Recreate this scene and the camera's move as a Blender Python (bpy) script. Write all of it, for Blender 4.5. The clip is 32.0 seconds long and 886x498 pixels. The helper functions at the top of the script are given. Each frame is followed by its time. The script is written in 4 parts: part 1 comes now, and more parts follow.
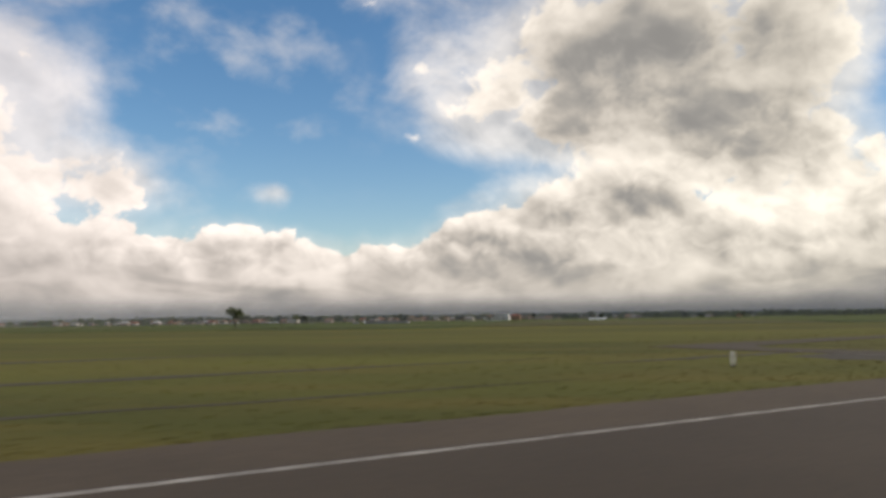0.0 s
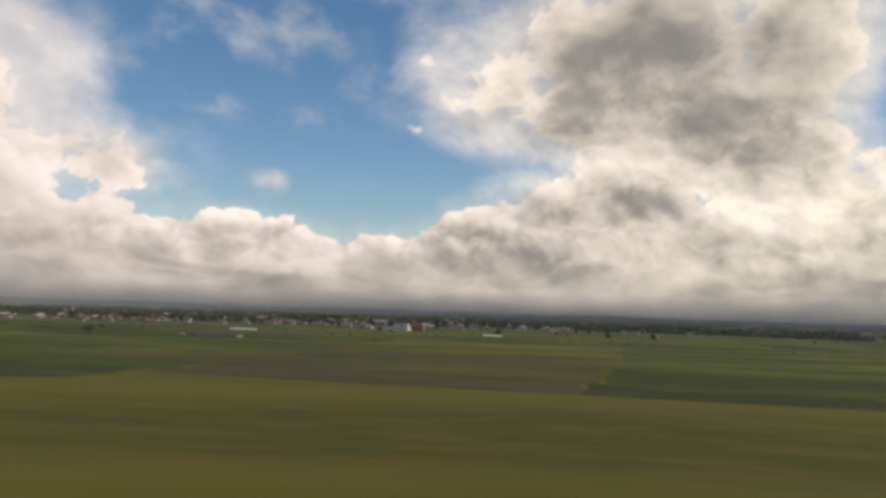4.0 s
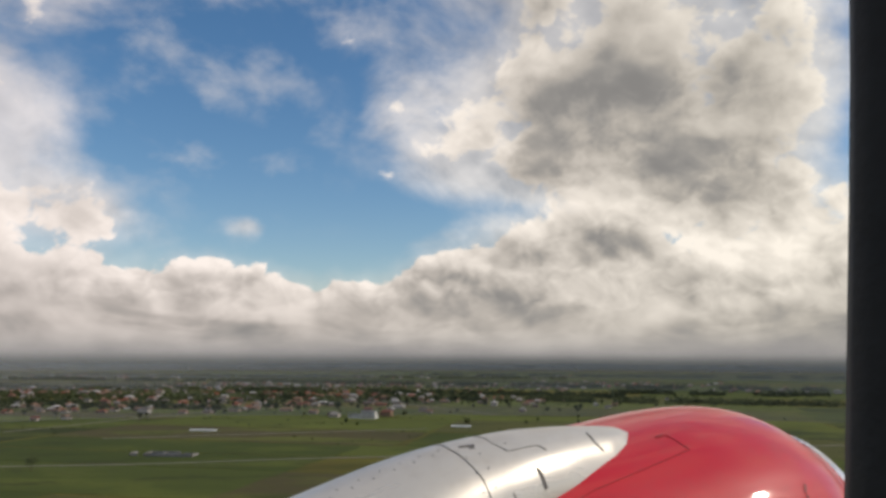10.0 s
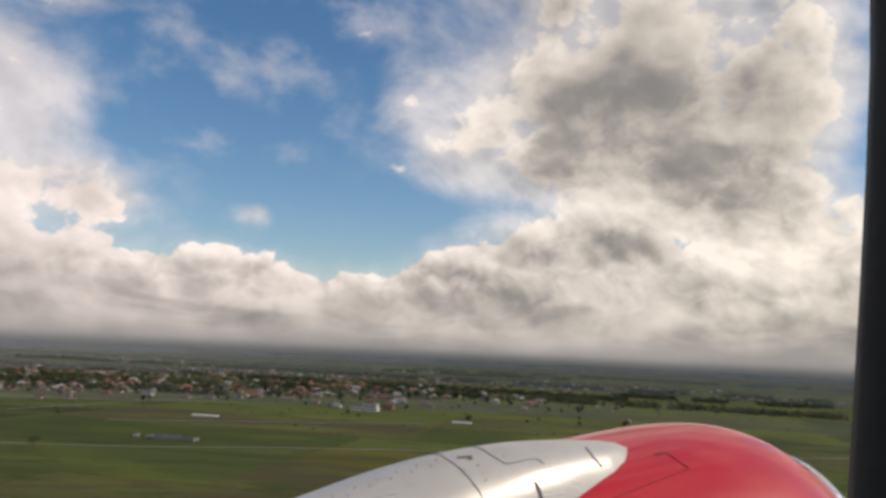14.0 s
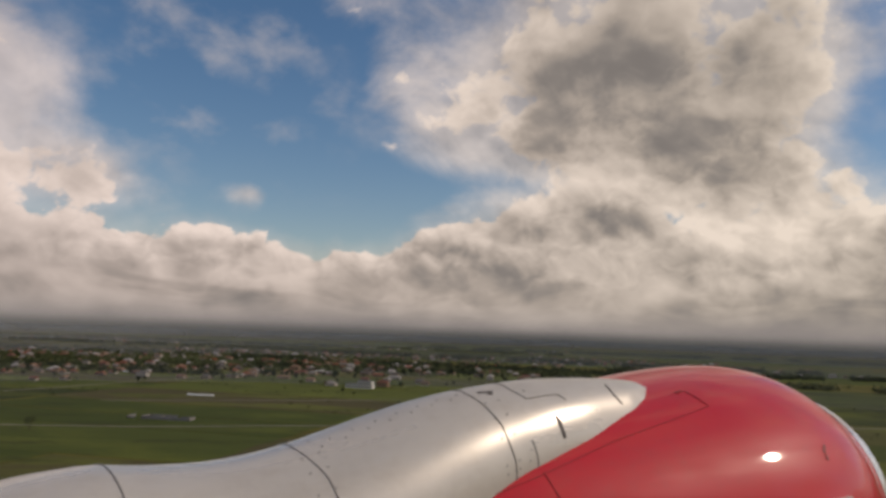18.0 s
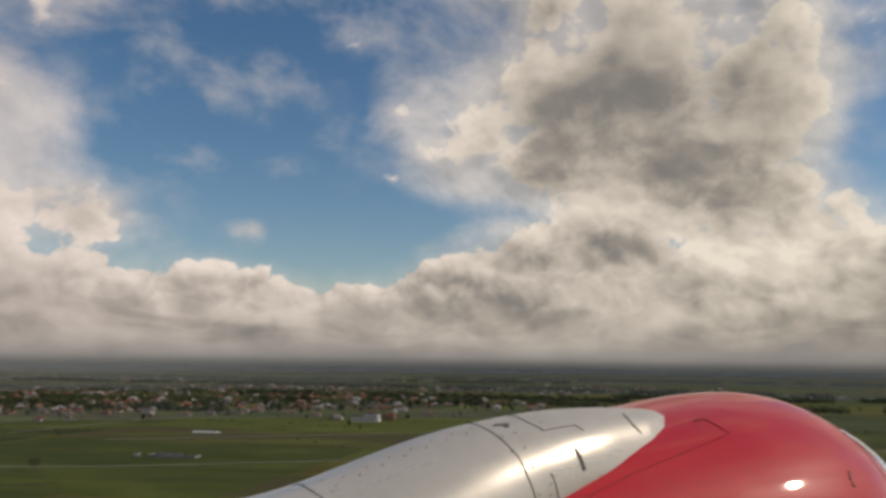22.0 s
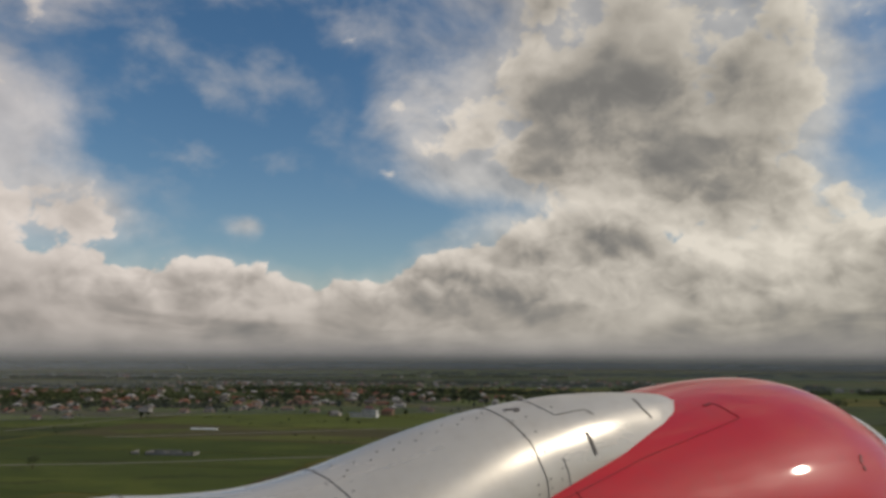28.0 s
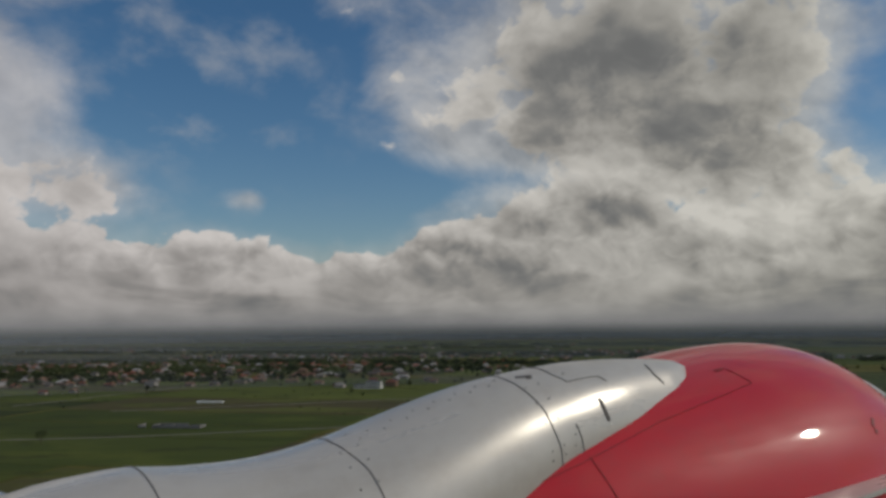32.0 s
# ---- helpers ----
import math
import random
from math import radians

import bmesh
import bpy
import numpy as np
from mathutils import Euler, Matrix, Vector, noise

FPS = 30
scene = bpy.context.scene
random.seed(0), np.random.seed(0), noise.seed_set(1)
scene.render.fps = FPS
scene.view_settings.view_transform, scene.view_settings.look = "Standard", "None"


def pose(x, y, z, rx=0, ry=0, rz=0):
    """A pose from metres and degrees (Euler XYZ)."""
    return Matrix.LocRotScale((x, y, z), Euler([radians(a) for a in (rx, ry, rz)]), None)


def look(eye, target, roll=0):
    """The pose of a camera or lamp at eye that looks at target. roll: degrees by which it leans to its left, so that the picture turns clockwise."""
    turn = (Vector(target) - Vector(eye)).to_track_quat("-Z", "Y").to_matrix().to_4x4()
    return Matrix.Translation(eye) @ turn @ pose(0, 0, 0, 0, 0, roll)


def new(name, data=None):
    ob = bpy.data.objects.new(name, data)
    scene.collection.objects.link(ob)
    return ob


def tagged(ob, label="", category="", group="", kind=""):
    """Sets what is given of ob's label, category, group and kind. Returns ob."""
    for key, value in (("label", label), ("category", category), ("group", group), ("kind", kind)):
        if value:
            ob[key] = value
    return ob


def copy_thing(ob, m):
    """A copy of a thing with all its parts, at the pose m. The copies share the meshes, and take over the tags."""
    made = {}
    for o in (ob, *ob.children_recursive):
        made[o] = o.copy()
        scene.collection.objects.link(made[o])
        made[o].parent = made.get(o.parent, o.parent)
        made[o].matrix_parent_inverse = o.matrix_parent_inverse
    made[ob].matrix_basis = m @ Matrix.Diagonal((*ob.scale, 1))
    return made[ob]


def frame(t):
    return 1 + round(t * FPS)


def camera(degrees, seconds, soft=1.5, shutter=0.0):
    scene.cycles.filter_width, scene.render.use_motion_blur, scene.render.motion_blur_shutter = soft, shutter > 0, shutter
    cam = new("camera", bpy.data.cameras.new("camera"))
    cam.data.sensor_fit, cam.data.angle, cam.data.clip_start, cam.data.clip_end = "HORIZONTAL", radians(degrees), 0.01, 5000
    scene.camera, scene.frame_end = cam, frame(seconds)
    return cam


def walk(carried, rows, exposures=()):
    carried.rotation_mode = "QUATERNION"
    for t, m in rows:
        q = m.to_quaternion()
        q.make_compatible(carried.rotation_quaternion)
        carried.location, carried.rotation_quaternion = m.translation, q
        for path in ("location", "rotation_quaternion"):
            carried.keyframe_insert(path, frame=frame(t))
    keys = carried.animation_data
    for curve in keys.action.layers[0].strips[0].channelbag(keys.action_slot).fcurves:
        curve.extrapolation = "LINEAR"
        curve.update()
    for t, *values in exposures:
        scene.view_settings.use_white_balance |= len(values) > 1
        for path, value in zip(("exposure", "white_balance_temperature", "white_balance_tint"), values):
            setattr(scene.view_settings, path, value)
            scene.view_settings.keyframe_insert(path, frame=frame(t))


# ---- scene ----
cam = camera(59.1, 32.0, soft=3.3, shutter=0.5)
ROWS = [
    (0, -123.059, -84.327, 4.200, 95.04, 0.80, 2.50),
    (0.5, -107.262, -73.592, 4.200, 96.05, -0.28, 1.96),
    (1, -91.465, -62.856, 4.200, 95.59, -1.12, 1.51),
    (1.5, -75.668, -52.120, 4.200, 95.20, -1.38, 1.99),
    (2, -59.870, -41.384, 4.200, 95.83, -1.40, 1.93),
    (2.5, -44.073, -30.648, 4.200, 96.59, -2.14, 1.07),
    (3, -28.276, -19.913, 4.200, 94.87, -1.93, 2.14),
    (3.2, -22.128, -15.734, 4.613, 94.85, -1.90, 1.89),
    (3.3, -19.793, -14.147, 5.578, 94.84, -1.90, 1.89),
    (3.4, -17.214, -12.396, 7.083, 94.83, -1.89, 1.91),
    (3.5, -14.868, -10.801, 9.090, 94.80, -1.88, 1.92),
    (3.6, -12.813, -9.405, 11.550, 94.77, -1.87, 1.95),
    (3.7, -11.100, -8.243, 14.403, 94.72, -1.86, 1.98),
    (3.8, -9.773, -7.343, 17.578, 94.67, -1.84, 2.01),
    (3.9, -8.865, -6.727, 20.998, 94.62, -1.83, 2.05),
    (4, -8.401, -6.415, 24.578, 94.56, -1.81, 2.09),
    (4.1, -8.386, -6.406, 28.229, 94.49, -1.79, 2.14),
    (4.2, -8.520, -6.499, 31.888, 94.43, -1.77, 2.18),
    (4.3, -8.659, -6.595, 35.547, 94.36, -1.75, 2.23),
    (4.4, -8.800, -6.694, 39.204, 94.29, -1.72, 2.28),
    (4.5, -8.942, -6.793, 42.863, 94.22, -1.70, 2.33),
    (4.6, -9.084, -6.891, 46.521, 94.16, -1.68, 2.37),
    (4.7, -9.226, -6.990, 50.180, 94.09, -1.66, 2.42),
    (4.8, -9.364, -7.087, 53.838, 94.03, -1.64, 2.46),
    (4.9, -9.500, -7.181, 57.497, 93.98, -1.63, 2.50),
    (5, -9.630, -7.272, 61.155, 93.93, -1.61, 2.53),
    (5.1, -9.460, -7.140, 64.710, 93.89, -1.60, 2.56),
    (5.2, -8.782, -6.635, 67.846, 93.85, -1.59, 2.58),
    (5.3, -7.719, -5.842, 70.256, 93.83, -1.58, 2.60),
    (5.4, -6.396, -4.859, 71.701, 93.81, -1.57, 2.61),
    (5.5, -4.934, -3.774, 72.066, 93.80, -1.57, 2.62),
    (5.6, -3.460, -2.682, 72.064, 93.77, -1.56, 2.49),
    (5.7, -2.098, -1.671, 72.063, 93.73, -1.55, 2.36),
    (5.8, -0.971, -0.835, 72.061, 93.69, -1.53, 2.23),
    (5.9, -0.204, -0.266, 72.061, 93.65, -1.52, 2.10),
    (6, 0.079, -0.057, 72.060, 93.62, -1.51, 1.96),
    (6.5, 0.081, -0.054, 72.059, 92.36, -1.18, 2.03),
    (7, 0.081, -0.045, 72.057, 93.22, -1.20, 1.56),
    (7.5, 0.078, -0.034, 72.038, 93.71, -1.69, 0.54),
    (8, 0.084, -0.044, 72.010, 94.12, -1.89, 0.20),
    (8.5, 0.081, -0.054, 71.976, 94.48, -1.20, 0.44),
    (9, 0.078, -0.065, 71.974, 96.26, -0.97, 0.09),
    (9.5, 0.073, -0.088, 71.969, 97.27, -0.38, -0.44),
    (10, 0.065, -0.104, 71.965, 97.80, -0.22, 0.32),
    (10.5, 0.062, -0.108, 71.974, 96.91, 0.23, 0.77),
    (11, 0.053, -0.114, 71.977, 97.36, -0.29, 0.35),
    (11.5, 0.050, -0.118, 71.946, 96.95, -0.82, 0.16),
    (12, 0.041, -0.140, 71.923, 98.07, -1.06, -0.41),
    (12.5, 0.043, -0.144, 71.946, 95.38, -0.88, -0.30),
    (13, 0.052, -0.142, 72.002, 94.56, -0.40, -0.11),
    (13.5, 0.055, -0.135, 72.032, 95.55, -1.76, -0.33),
    (14, 0.072, -0.096, 72.026, 97.49, -2.65, 0.60),
    (14.5, 0.070, -0.083, 71.987, 96.37, -2.11, 0.20),
    (16.5, -0.015, 0.006, 71.875, 95.42, -1.57, 0.38),
    (17, -0.012, 0.020, 71.860, 96.39, -2.08, -0.24),
    (17.5, -0.029, 0.021, 71.853, 96.28, -2.31, -0.07),
    (18, -0.029, 0.019, 71.835, 95.85, -1.93, 0.16),
    (18.5, -0.036, 0.035, 71.845, 96.39, -0.80, 0.69),
    (19, -0.052, 0.035, 71.845, 96.79, -0.05, 0.76),
    (19.5, -0.048, 0.044, 71.819, 96.47, 0.82, 0.00),
    (20, -0.056, 0.057, 71.815, 94.65, 1.06, -0.17),
    (20.5, -0.057, 0.057, 71.825, 94.98, 0.32, 0.57),
    (21, -0.057, 0.062, 71.834, 95.75, -0.90, 0.43),
    (21.5, -0.063, 0.066, 71.839, 96.33, -0.74, 0.55),
    (22, -0.062, 0.079, 71.838, 98.07, -0.63, 0.56),
    (22.5, -0.073, 0.072, 71.840, 99.22, -1.09, 0.52),
    (23, -0.073, 0.084, 71.843, 99.52, -0.83, 0.45),
    (23.5, -0.076, 0.092, 71.847, 98.72, -0.92, 0.02),
    (24, -0.088, 0.083, 71.868, 97.98, -2.01, -0.14),
    (24.5, -0.085, 0.090, 71.878, 97.32, -1.74, -0.09),
    (26.5, -0.112, 0.109, 71.825, 96.19, -1.32, 0.60),
    (27, -0.126, 0.109, 71.822, 96.52, -0.48, 0.32),
    (27.5, -0.122, 0.112, 71.800, 97.03, -0.53, 0.12),
    (28, -0.111, 0.123, 71.793, 97.73, -0.22, 0.39),
    (28.5, -0.125, 0.125, 71.798, 97.64, -0.47, 0.34),
    (29, -0.136, 0.122, 71.798, 97.12, -0.55, 0.29),
    (29.5, -0.134, 0.125, 71.800, 96.06, -1.50, 0.02),
    (30, -0.143, 0.134, 71.808, 96.61, -0.96, 0.15),
    (30.5, -0.151, 0.146, 71.809, 96.82, -0.40, 0.10),
    (31, -0.148, 0.156, 71.805, 96.86, -0.07, 0.04),
    (31.5, -0.148, 0.156, 71.789, 95.67, -0.00, 0.52),
    (32, -0.147, 0.160, 71.781, 95.64, 0.48, 0.59),
]
EXPOSURES = [(0, 0.15, 7200, 12), (2, 0.15, 7200, 12), (3, -0.1, 7500, 13), (6, 0.15, 7200, 14), (8, 0.05, 7100, 11), (9, -0.08, 7100, 12), (12, -0.05, 7100, 14), (13, 0.08, 7200, 16), (14, -0.05, 7200, 15), (17, -0.12, 7700, 20), (18, -0.45, 7700, 19), (19, -0.48, 7600, 16), (20, -0.58, 7400, 11), (21, -0.45, 7500, 13), (24, -0.40, 7600, 14), (28, -0.52, 7200, 11), (30, -0.74, 6900, 9), (32, -0.85, 6700, 9)]
AIRFRAME = [[0.84724, -0.52992, -0.03699, 0.0], [0.52941, 0.84805, -0.02311, 0.0], [0.04362, 0.0, 0.99905, 72.0], [0.0, 0.0, 0.0, 1.0]]
RUNWAY_START = (-117.766, -80.730, 0.0)
MARKERS = [(106.2, 58.3, 248), (168.8, 55.6, 248)]
POSTS = [(46.7, 41.7, 0.14, 1.2, 0), (124.8, 40.4, 0.65, 0.95, 20)]
TREES = [(-18.1, 442, 1.7), (-13.7, 597, 1.3)]
WINDOW_AT = (0.316, 0.360)

walk(cam, [(t, pose(x, y, z, rx, ry, rz)) for t, x, y, z, rx, ry, rz in ROWS], EXPOSURES)

ALT = 72.0
HEAD = 55.8          # runway heading, degrees clockwise from +y
SUN_AZ, SUN_EL = 90.0, 34.0


# ---- world: blue sky with broken cumulus ----
class Graph:
    """Small helper to write node arithmetic."""

    def __init__(self, tree):
        self.tree = tree
        self.nodes, self.links = tree.nodes, tree.links

    def node(self, kind):
        return self.nodes.new(kind)

    def put(self, socket, value):
        if isinstance(value, bpy.types.NodeSocket):
            self.links.new(value, socket)
        else:
            socket.default_value = value

    def m(self, op, a, b=0.0, c=0.0, clamp=False):
        n = self.node("ShaderNodeMath")
        n.operation, n.use_clamp = op, clamp
        for i, v in enumerate((a, b, c)):
            self.put(n.inputs[i], v)
        return n.outputs[0]

    def smooth(self, v, lo, hi, out0=0.0, out1=1.0):
        n = self.node("ShaderNodeMapRange")
        n.interpolation_type = "SMOOTHSTEP"
        for i, q in enumerate((v, lo, hi, out0, out1)):
            self.put(n.inputs[i], q)
        return n.outputs[0]

    def vec(self, x, y, z=0.0):
        n = self.node("ShaderNodeCombineXYZ")
        for i, v in enumerate((x, y, z)):
            self.put(n.inputs[i], v)
        return n.outputs[0]

    def noise(self, vec, scale, detail=4.0, rough=0.5, lac=2.0, dist=0.0):
        n = self.node("ShaderNodeTexNoise")
        self.put(n.inputs["Vector"], vec)
        for k, v in (("Scale", scale), ("Detail", detail), ("Roughness", rough), ("Lacunarity", lac), ("Distortion", dist)):
            n.inputs[k].default_value = v
        return n.outputs[0]

    def mix(self, f, a, b):
        n = self.node("ShaderNodeMix")
        n.data_type = "RGBA"
        self.put(n.inputs[0], f)
        for i, v in ((6, a), (7, b)):
            self.put(n.inputs[i], v if isinstance(v, bpy.types.NodeSocket) else (*v[:3], 1.0))
        return n.outputs[2]

    def times(self, col, f):
        n = self.node("ShaderNodeVectorMath")
        n.operation = "SCALE"
        self.put(n.inputs[0], col)
        self.put(n.inputs[3], f)
        return n.outputs[0]


world = bpy.data.worlds.new("sky")
scene.world = world
world.use_nodes = True
world.node_tree.nodes.clear()
g = Graph(world.node_tree)
gen = g.node("ShaderNodeTexCoord").outputs["Generated"]
sep = g.node("ShaderNodeSeparateXYZ")
g.links.new(gen, sep.inputs[0])
az = g.m("MULTIPLY", g.m("ARCTAN2", sep.outputs[0], sep.outputs[1]), 57.2958)
el = g.m("MULTIPLY", g.m("ARCSINE", sep.outputs[2]), 57.2958)
sky = g.node("ShaderNodeTexSky")
sky.sky_type, sky.sun_disc = "NISHITA", False
sky.sun_elevation, sky.sun_rotation = radians(SUN_EL), radians(SUN_AZ)
sky.dust_density, sky.ozone_density, sky.air_density = 0.6, 2.2, 1.0

# large cloud forms: azimuth, elevation, widths, weight
FORMS = [
    (-13, 13.5, 9.0, 5.5, -0.50), (-18, 20.5, 9, 5.5, -0.30), (-3, 10.0, 6, 1.9, -0.30), (-8, 23, 6, 5, -0.14), (5, 10.6, 4, 1.0, -0.14),
    (28.5, 14, 3.0, 3.0, -0.20),
    (-47, 12, 10, 11, 0.22), (-34, 12, 6, 7, 0.18), (-38, 25, 9, 5, 0.10), (10, 19, 9, 6.5, 0.40), (21, 17, 8, 8, 0.32), (17, 10.5, 8, 4, 0.22), (43, 13, 9, 8, 0.30), (4, 28, 12, 3.5, 0.14),
    (-25, 9.5, 3.4, 2.2, 0.34), (-14.5, 9.0, 1.7, 1.0, 0.30), (-27.5, 16.5, 3.4, 1.8, 0.10), (-4.0, 18.5, 2.6, 1.6, 0.12),
]
bias = 0.12
for fa, fe, sa, se, wt in FORMS:
    q = g.m("ADD", g.m("POWER", g.m("ABSOLUTE", g.m("DIVIDE", g.m("SUBTRACT", az, fa), sa)), 2.0), g.m("POWER", g.m("ABSOLUTE", g.m("DIVIDE", g.m("SUBTRACT", el, fe), se)), 2.0))
    bias = g.m("ADD", bias, g.m("MULTIPLY", g.m("EXPONENT", g.m("MULTIPLY", q, -1.0)), wt))
# the cumulus bank along the horizon, with an uneven top
crest = 2.2
for ca_, sa_, ht in ((-43.0, 11.0, 5.0), (9.0, 8.0, 3.4), (32.0, 9.0, 3.0)):
    crest = g.m("ADD", crest, g.m("MULTIPLY", ht, g.m("EXPONENT", g.m("MULTIPLY", -1.0, g.m("POWER", g.m("ABSOLUTE", g.m("DIVIDE", g.m("SUBTRACT", az, ca_), sa_)), 2.0)))))
top = g.m("ADD", crest, g.m("MULTIPLY", g.noise(g.vec(g.m("DIVIDE", az, 9.0), 3.3), 1.0, 3.0, 0.55), 7.0))
band = g.smooth(g.m("SUBTRACT", el, top), 1.5, -1.5, 0.0, 0.46)
bias = g.m("ADD", bias, band)


def puff(x, y, fine):
    """Billowing density: broad noise with rounded cells on it, plain or with fine edges."""
    p = g.vec(x, y, 0.7)
    n = g.noise(p, 1.1, 8.0 if fine else 3.0, 0.55 if fine else 0.42, 2.1, 0.35)
    warp = g.m("MULTIPLY", g.m("SUBTRACT", g.noise(p, 3.4, 2.0, 0.5), 0.5), 0.26)
    v = g.node("ShaderNodeTexVoronoi")
    v.feature, v.distance = "SMOOTH_F1", "EUCLIDEAN"
    g.put(v.inputs["Vector"], g.vec(g.m("ADD", x, warp), g.m("SUBTRACT", y, warp), 0.2))
    for k, q_ in (("Scale", 2.3), ("Detail", 3.4 if fine else 1.6), ("Roughness", 0.52), ("Lacunarity", 2.3), ("Smoothness", 0.6)):
        v.inputs[k].default_value = q_
    return g.m("ADD", n, g.m("MULTIPLY", g.m("SUBTRACT", 0.32, v.outputs["Distance"]), 0.38)), n


ux, uy = g.m("DIVIDE", az, 12.5), g.m("DIVIDE", el, 10.0)
d1, n1 = puff(ux, uy, True)
e1, _ = puff(ux, uy, False)
e2, _ = puff(g.m("ADD", ux, 0.07), g.m("ADD", uy, 0.11), False)
dens = g.m("ADD", d1, bias)
veil = g.smooth(g.m("ADD", n1, bias), 0.46, 0.80, 0.0, 0.7)
alpha = g.m("MAXIMUM", g.smooth(dens, g.smooth(el, 7.0, 12.0, 0.47, 0.43), g.smooth(el, 7.0, 12.0, 0.57, 0.65)), g.m("MULTIPLY", veil, g.smooth(el, 6.0, 10.0, 0.3, 1.0)))
thick = g.smooth(dens, 0.60, 0.95)
relief = g.m("ADD", g.m("MULTIPLY", g.m("SUBTRACT", e1, e2), 1.6), g.m("MULTIPLY", g.m("SUBTRACT", d1, e1), 0.9))
relief = g.m("SMOOTH_MIN", relief, 0.15, 0.12)


def cells(x, y):
    v = g.node("ShaderNodeTexVoronoi")
    v.feature, v.distance = "SMOOTH_F1", "EUCLIDEAN"
    g.put(v.inputs["Vector"], g.vec(x, y, 0.9))
    for k, q_ in (("Scale", 5.2), ("Detail", 2.0), ("Roughness", 0.55), ("Lacunarity", 2.2), ("Smoothness", 0.35)):
        v.inputs[k].default_value = q_
    return v.outputs["Distance"]


bend = g.m("MULTIPLY", g.m("SUBTRACT", g.noise(g.vec(ux, uy, 2.2), 4.0, 3.0, 0.5), 0.5), 0.30)
cx_, cy_ = g.m("ADD", ux, bend), g.m("SUBTRACT", uy, bend)
lobes = g.m("SUBTRACT", cells(g.m("ADD", cx_, 0.035), g.m("ADD", cy_, 0.055)), cells(cx_, cy_))
lobes = g.m("MULTIPLY", lobes, g.m("MULTIPLY", g.smooth(el, 1.5, 5.0), g.smooth(el, 24.0, 9.0, 0.25, 1.0)))
relief = g.m("ADD", relief, g.m("MULTIPLY", lobes, 0.26))
# thin rain haze softens the clouds on the west side
soft_side = g.smooth(az, -20.0, -33.0, 1.0, 0.45)
relief = g.m("MULTIPLY", relief, soft_side)
broad = g.noise(g.vec(ux, g.m("MULTIPLY", uy, 1.8), 4.1), 1.1, 3.0, 0.45, 2.0, 0.3)
high = g.smooth(el, 6.0, 13.0)
core = g.m("EXPONENT", g.m("MULTIPLY", -1.0, g.m("ADD", g.m("POWER", g.m("ABSOLUTE", g.m("DIVIDE", g.m("SUBTRACT", az, 13.0), 13.0)), 2.0), g.m("POWER", g.m("ABSOLUTE", g.m("DIVIDE", g.m("SUBTRACT", el, 17.0), 6.5)), 2.0))))
# thin sunlit rims, thick shaded bodies
rim = g.m("MULTIPLY", g.smooth(dens, 0.86, 0.52), g.smooth(el, 3.0, 8.0, 0.35, 1.0))
val = g.m("ADD", 0.74, g.m("MULTIPLY", g.m("MULTIPLY", relief, g.m("SUBTRACT", 1.0, g.m("MULTIPLY", core, 0.40))), g.smooth(el, 0.5, 5.0, 0.5, 0.85)))
val = g.m("ADD", val, g.m("MULTIPLY", rim, 0.20))
# sunlit heads along the crest of the bank
heads = g.m("MULTIPLY", g.smooth(g.m("SUBTRACT", el, top), -3.6, 0.4), g.smooth(g.m("SUBTRACT", el, top), 3.2, 1.0))
val = g.m("ADD", val, g.m("MULTIPLY", heads, 0.09))
val = g.m("SUBTRACT", val, g.m("MULTIPLY", g.smooth(broad, 0.36, 0.66), g.m("ADD", 0.12, g.m("MULTIPLY", g.m("MULTIPLY", high, thick), 0.20))))
val = g.m("SUBTRACT", val, g.m("MULTIPLY", thick, 0.05))
smoothn = g.noise(g.vec(ux, uy, 0.7), 1.2, 2.0, 0.45, 2.1, 0.25)
val = g.m("SUBTRACT", val, g.m("MULTIPLY", g.m("MULTIPLY", core, g.smooth(g.m("ADD", smoothn, bias), 0.55, 1.10)), 0.30))
# the under sides of the bank lie in broken grey heaps
layer = g.noise(g.vec(g.m("DIVIDE", az, 7.0), g.m("DIVIDE", el, 2.4), 1.5), 1.0, 4.0, 0.5, 2.0, 0.6)
low = g.smooth(el, 6.5, 1.5)
val = g.m("SUBTRACT", val, g.m("MULTIPLY", low, g.smooth(layer, 0.34, 0.68, 0.05, 0.27)))
dark = g.smooth(g.m("ABSOLUTE", g.m("SUBTRACT", az, 38.0)), 13.0, 3.0)
val = g.m("SUBTRACT", val, g.m("MULTIPLY", g.m("MULTIPLY", dark, thick), 0.40))
val = g.m("MINIMUM", g.m("SMOOTH_MAX", val, 0.26, 0.25), 1.0)
warm = g.smooth(az, -35.0, 35.0)
tint = g.mix(warm, (1.0, 0.955, 0.95), (1.0, 0.985, 0.92))
tint = g.mix(g.smooth(val, 0.5, 0.2), tint, (0.94, 0.97, 1.0))
cloud = g.times(tint, val)
deep = g.node("ShaderNodeHueSaturation")
deep.inputs["Saturation"].default_value = 1.28
g.links.new(sky.outputs[0], deep.inputs["Color"])
blue = g.times(deep.outputs[0], 0.122)
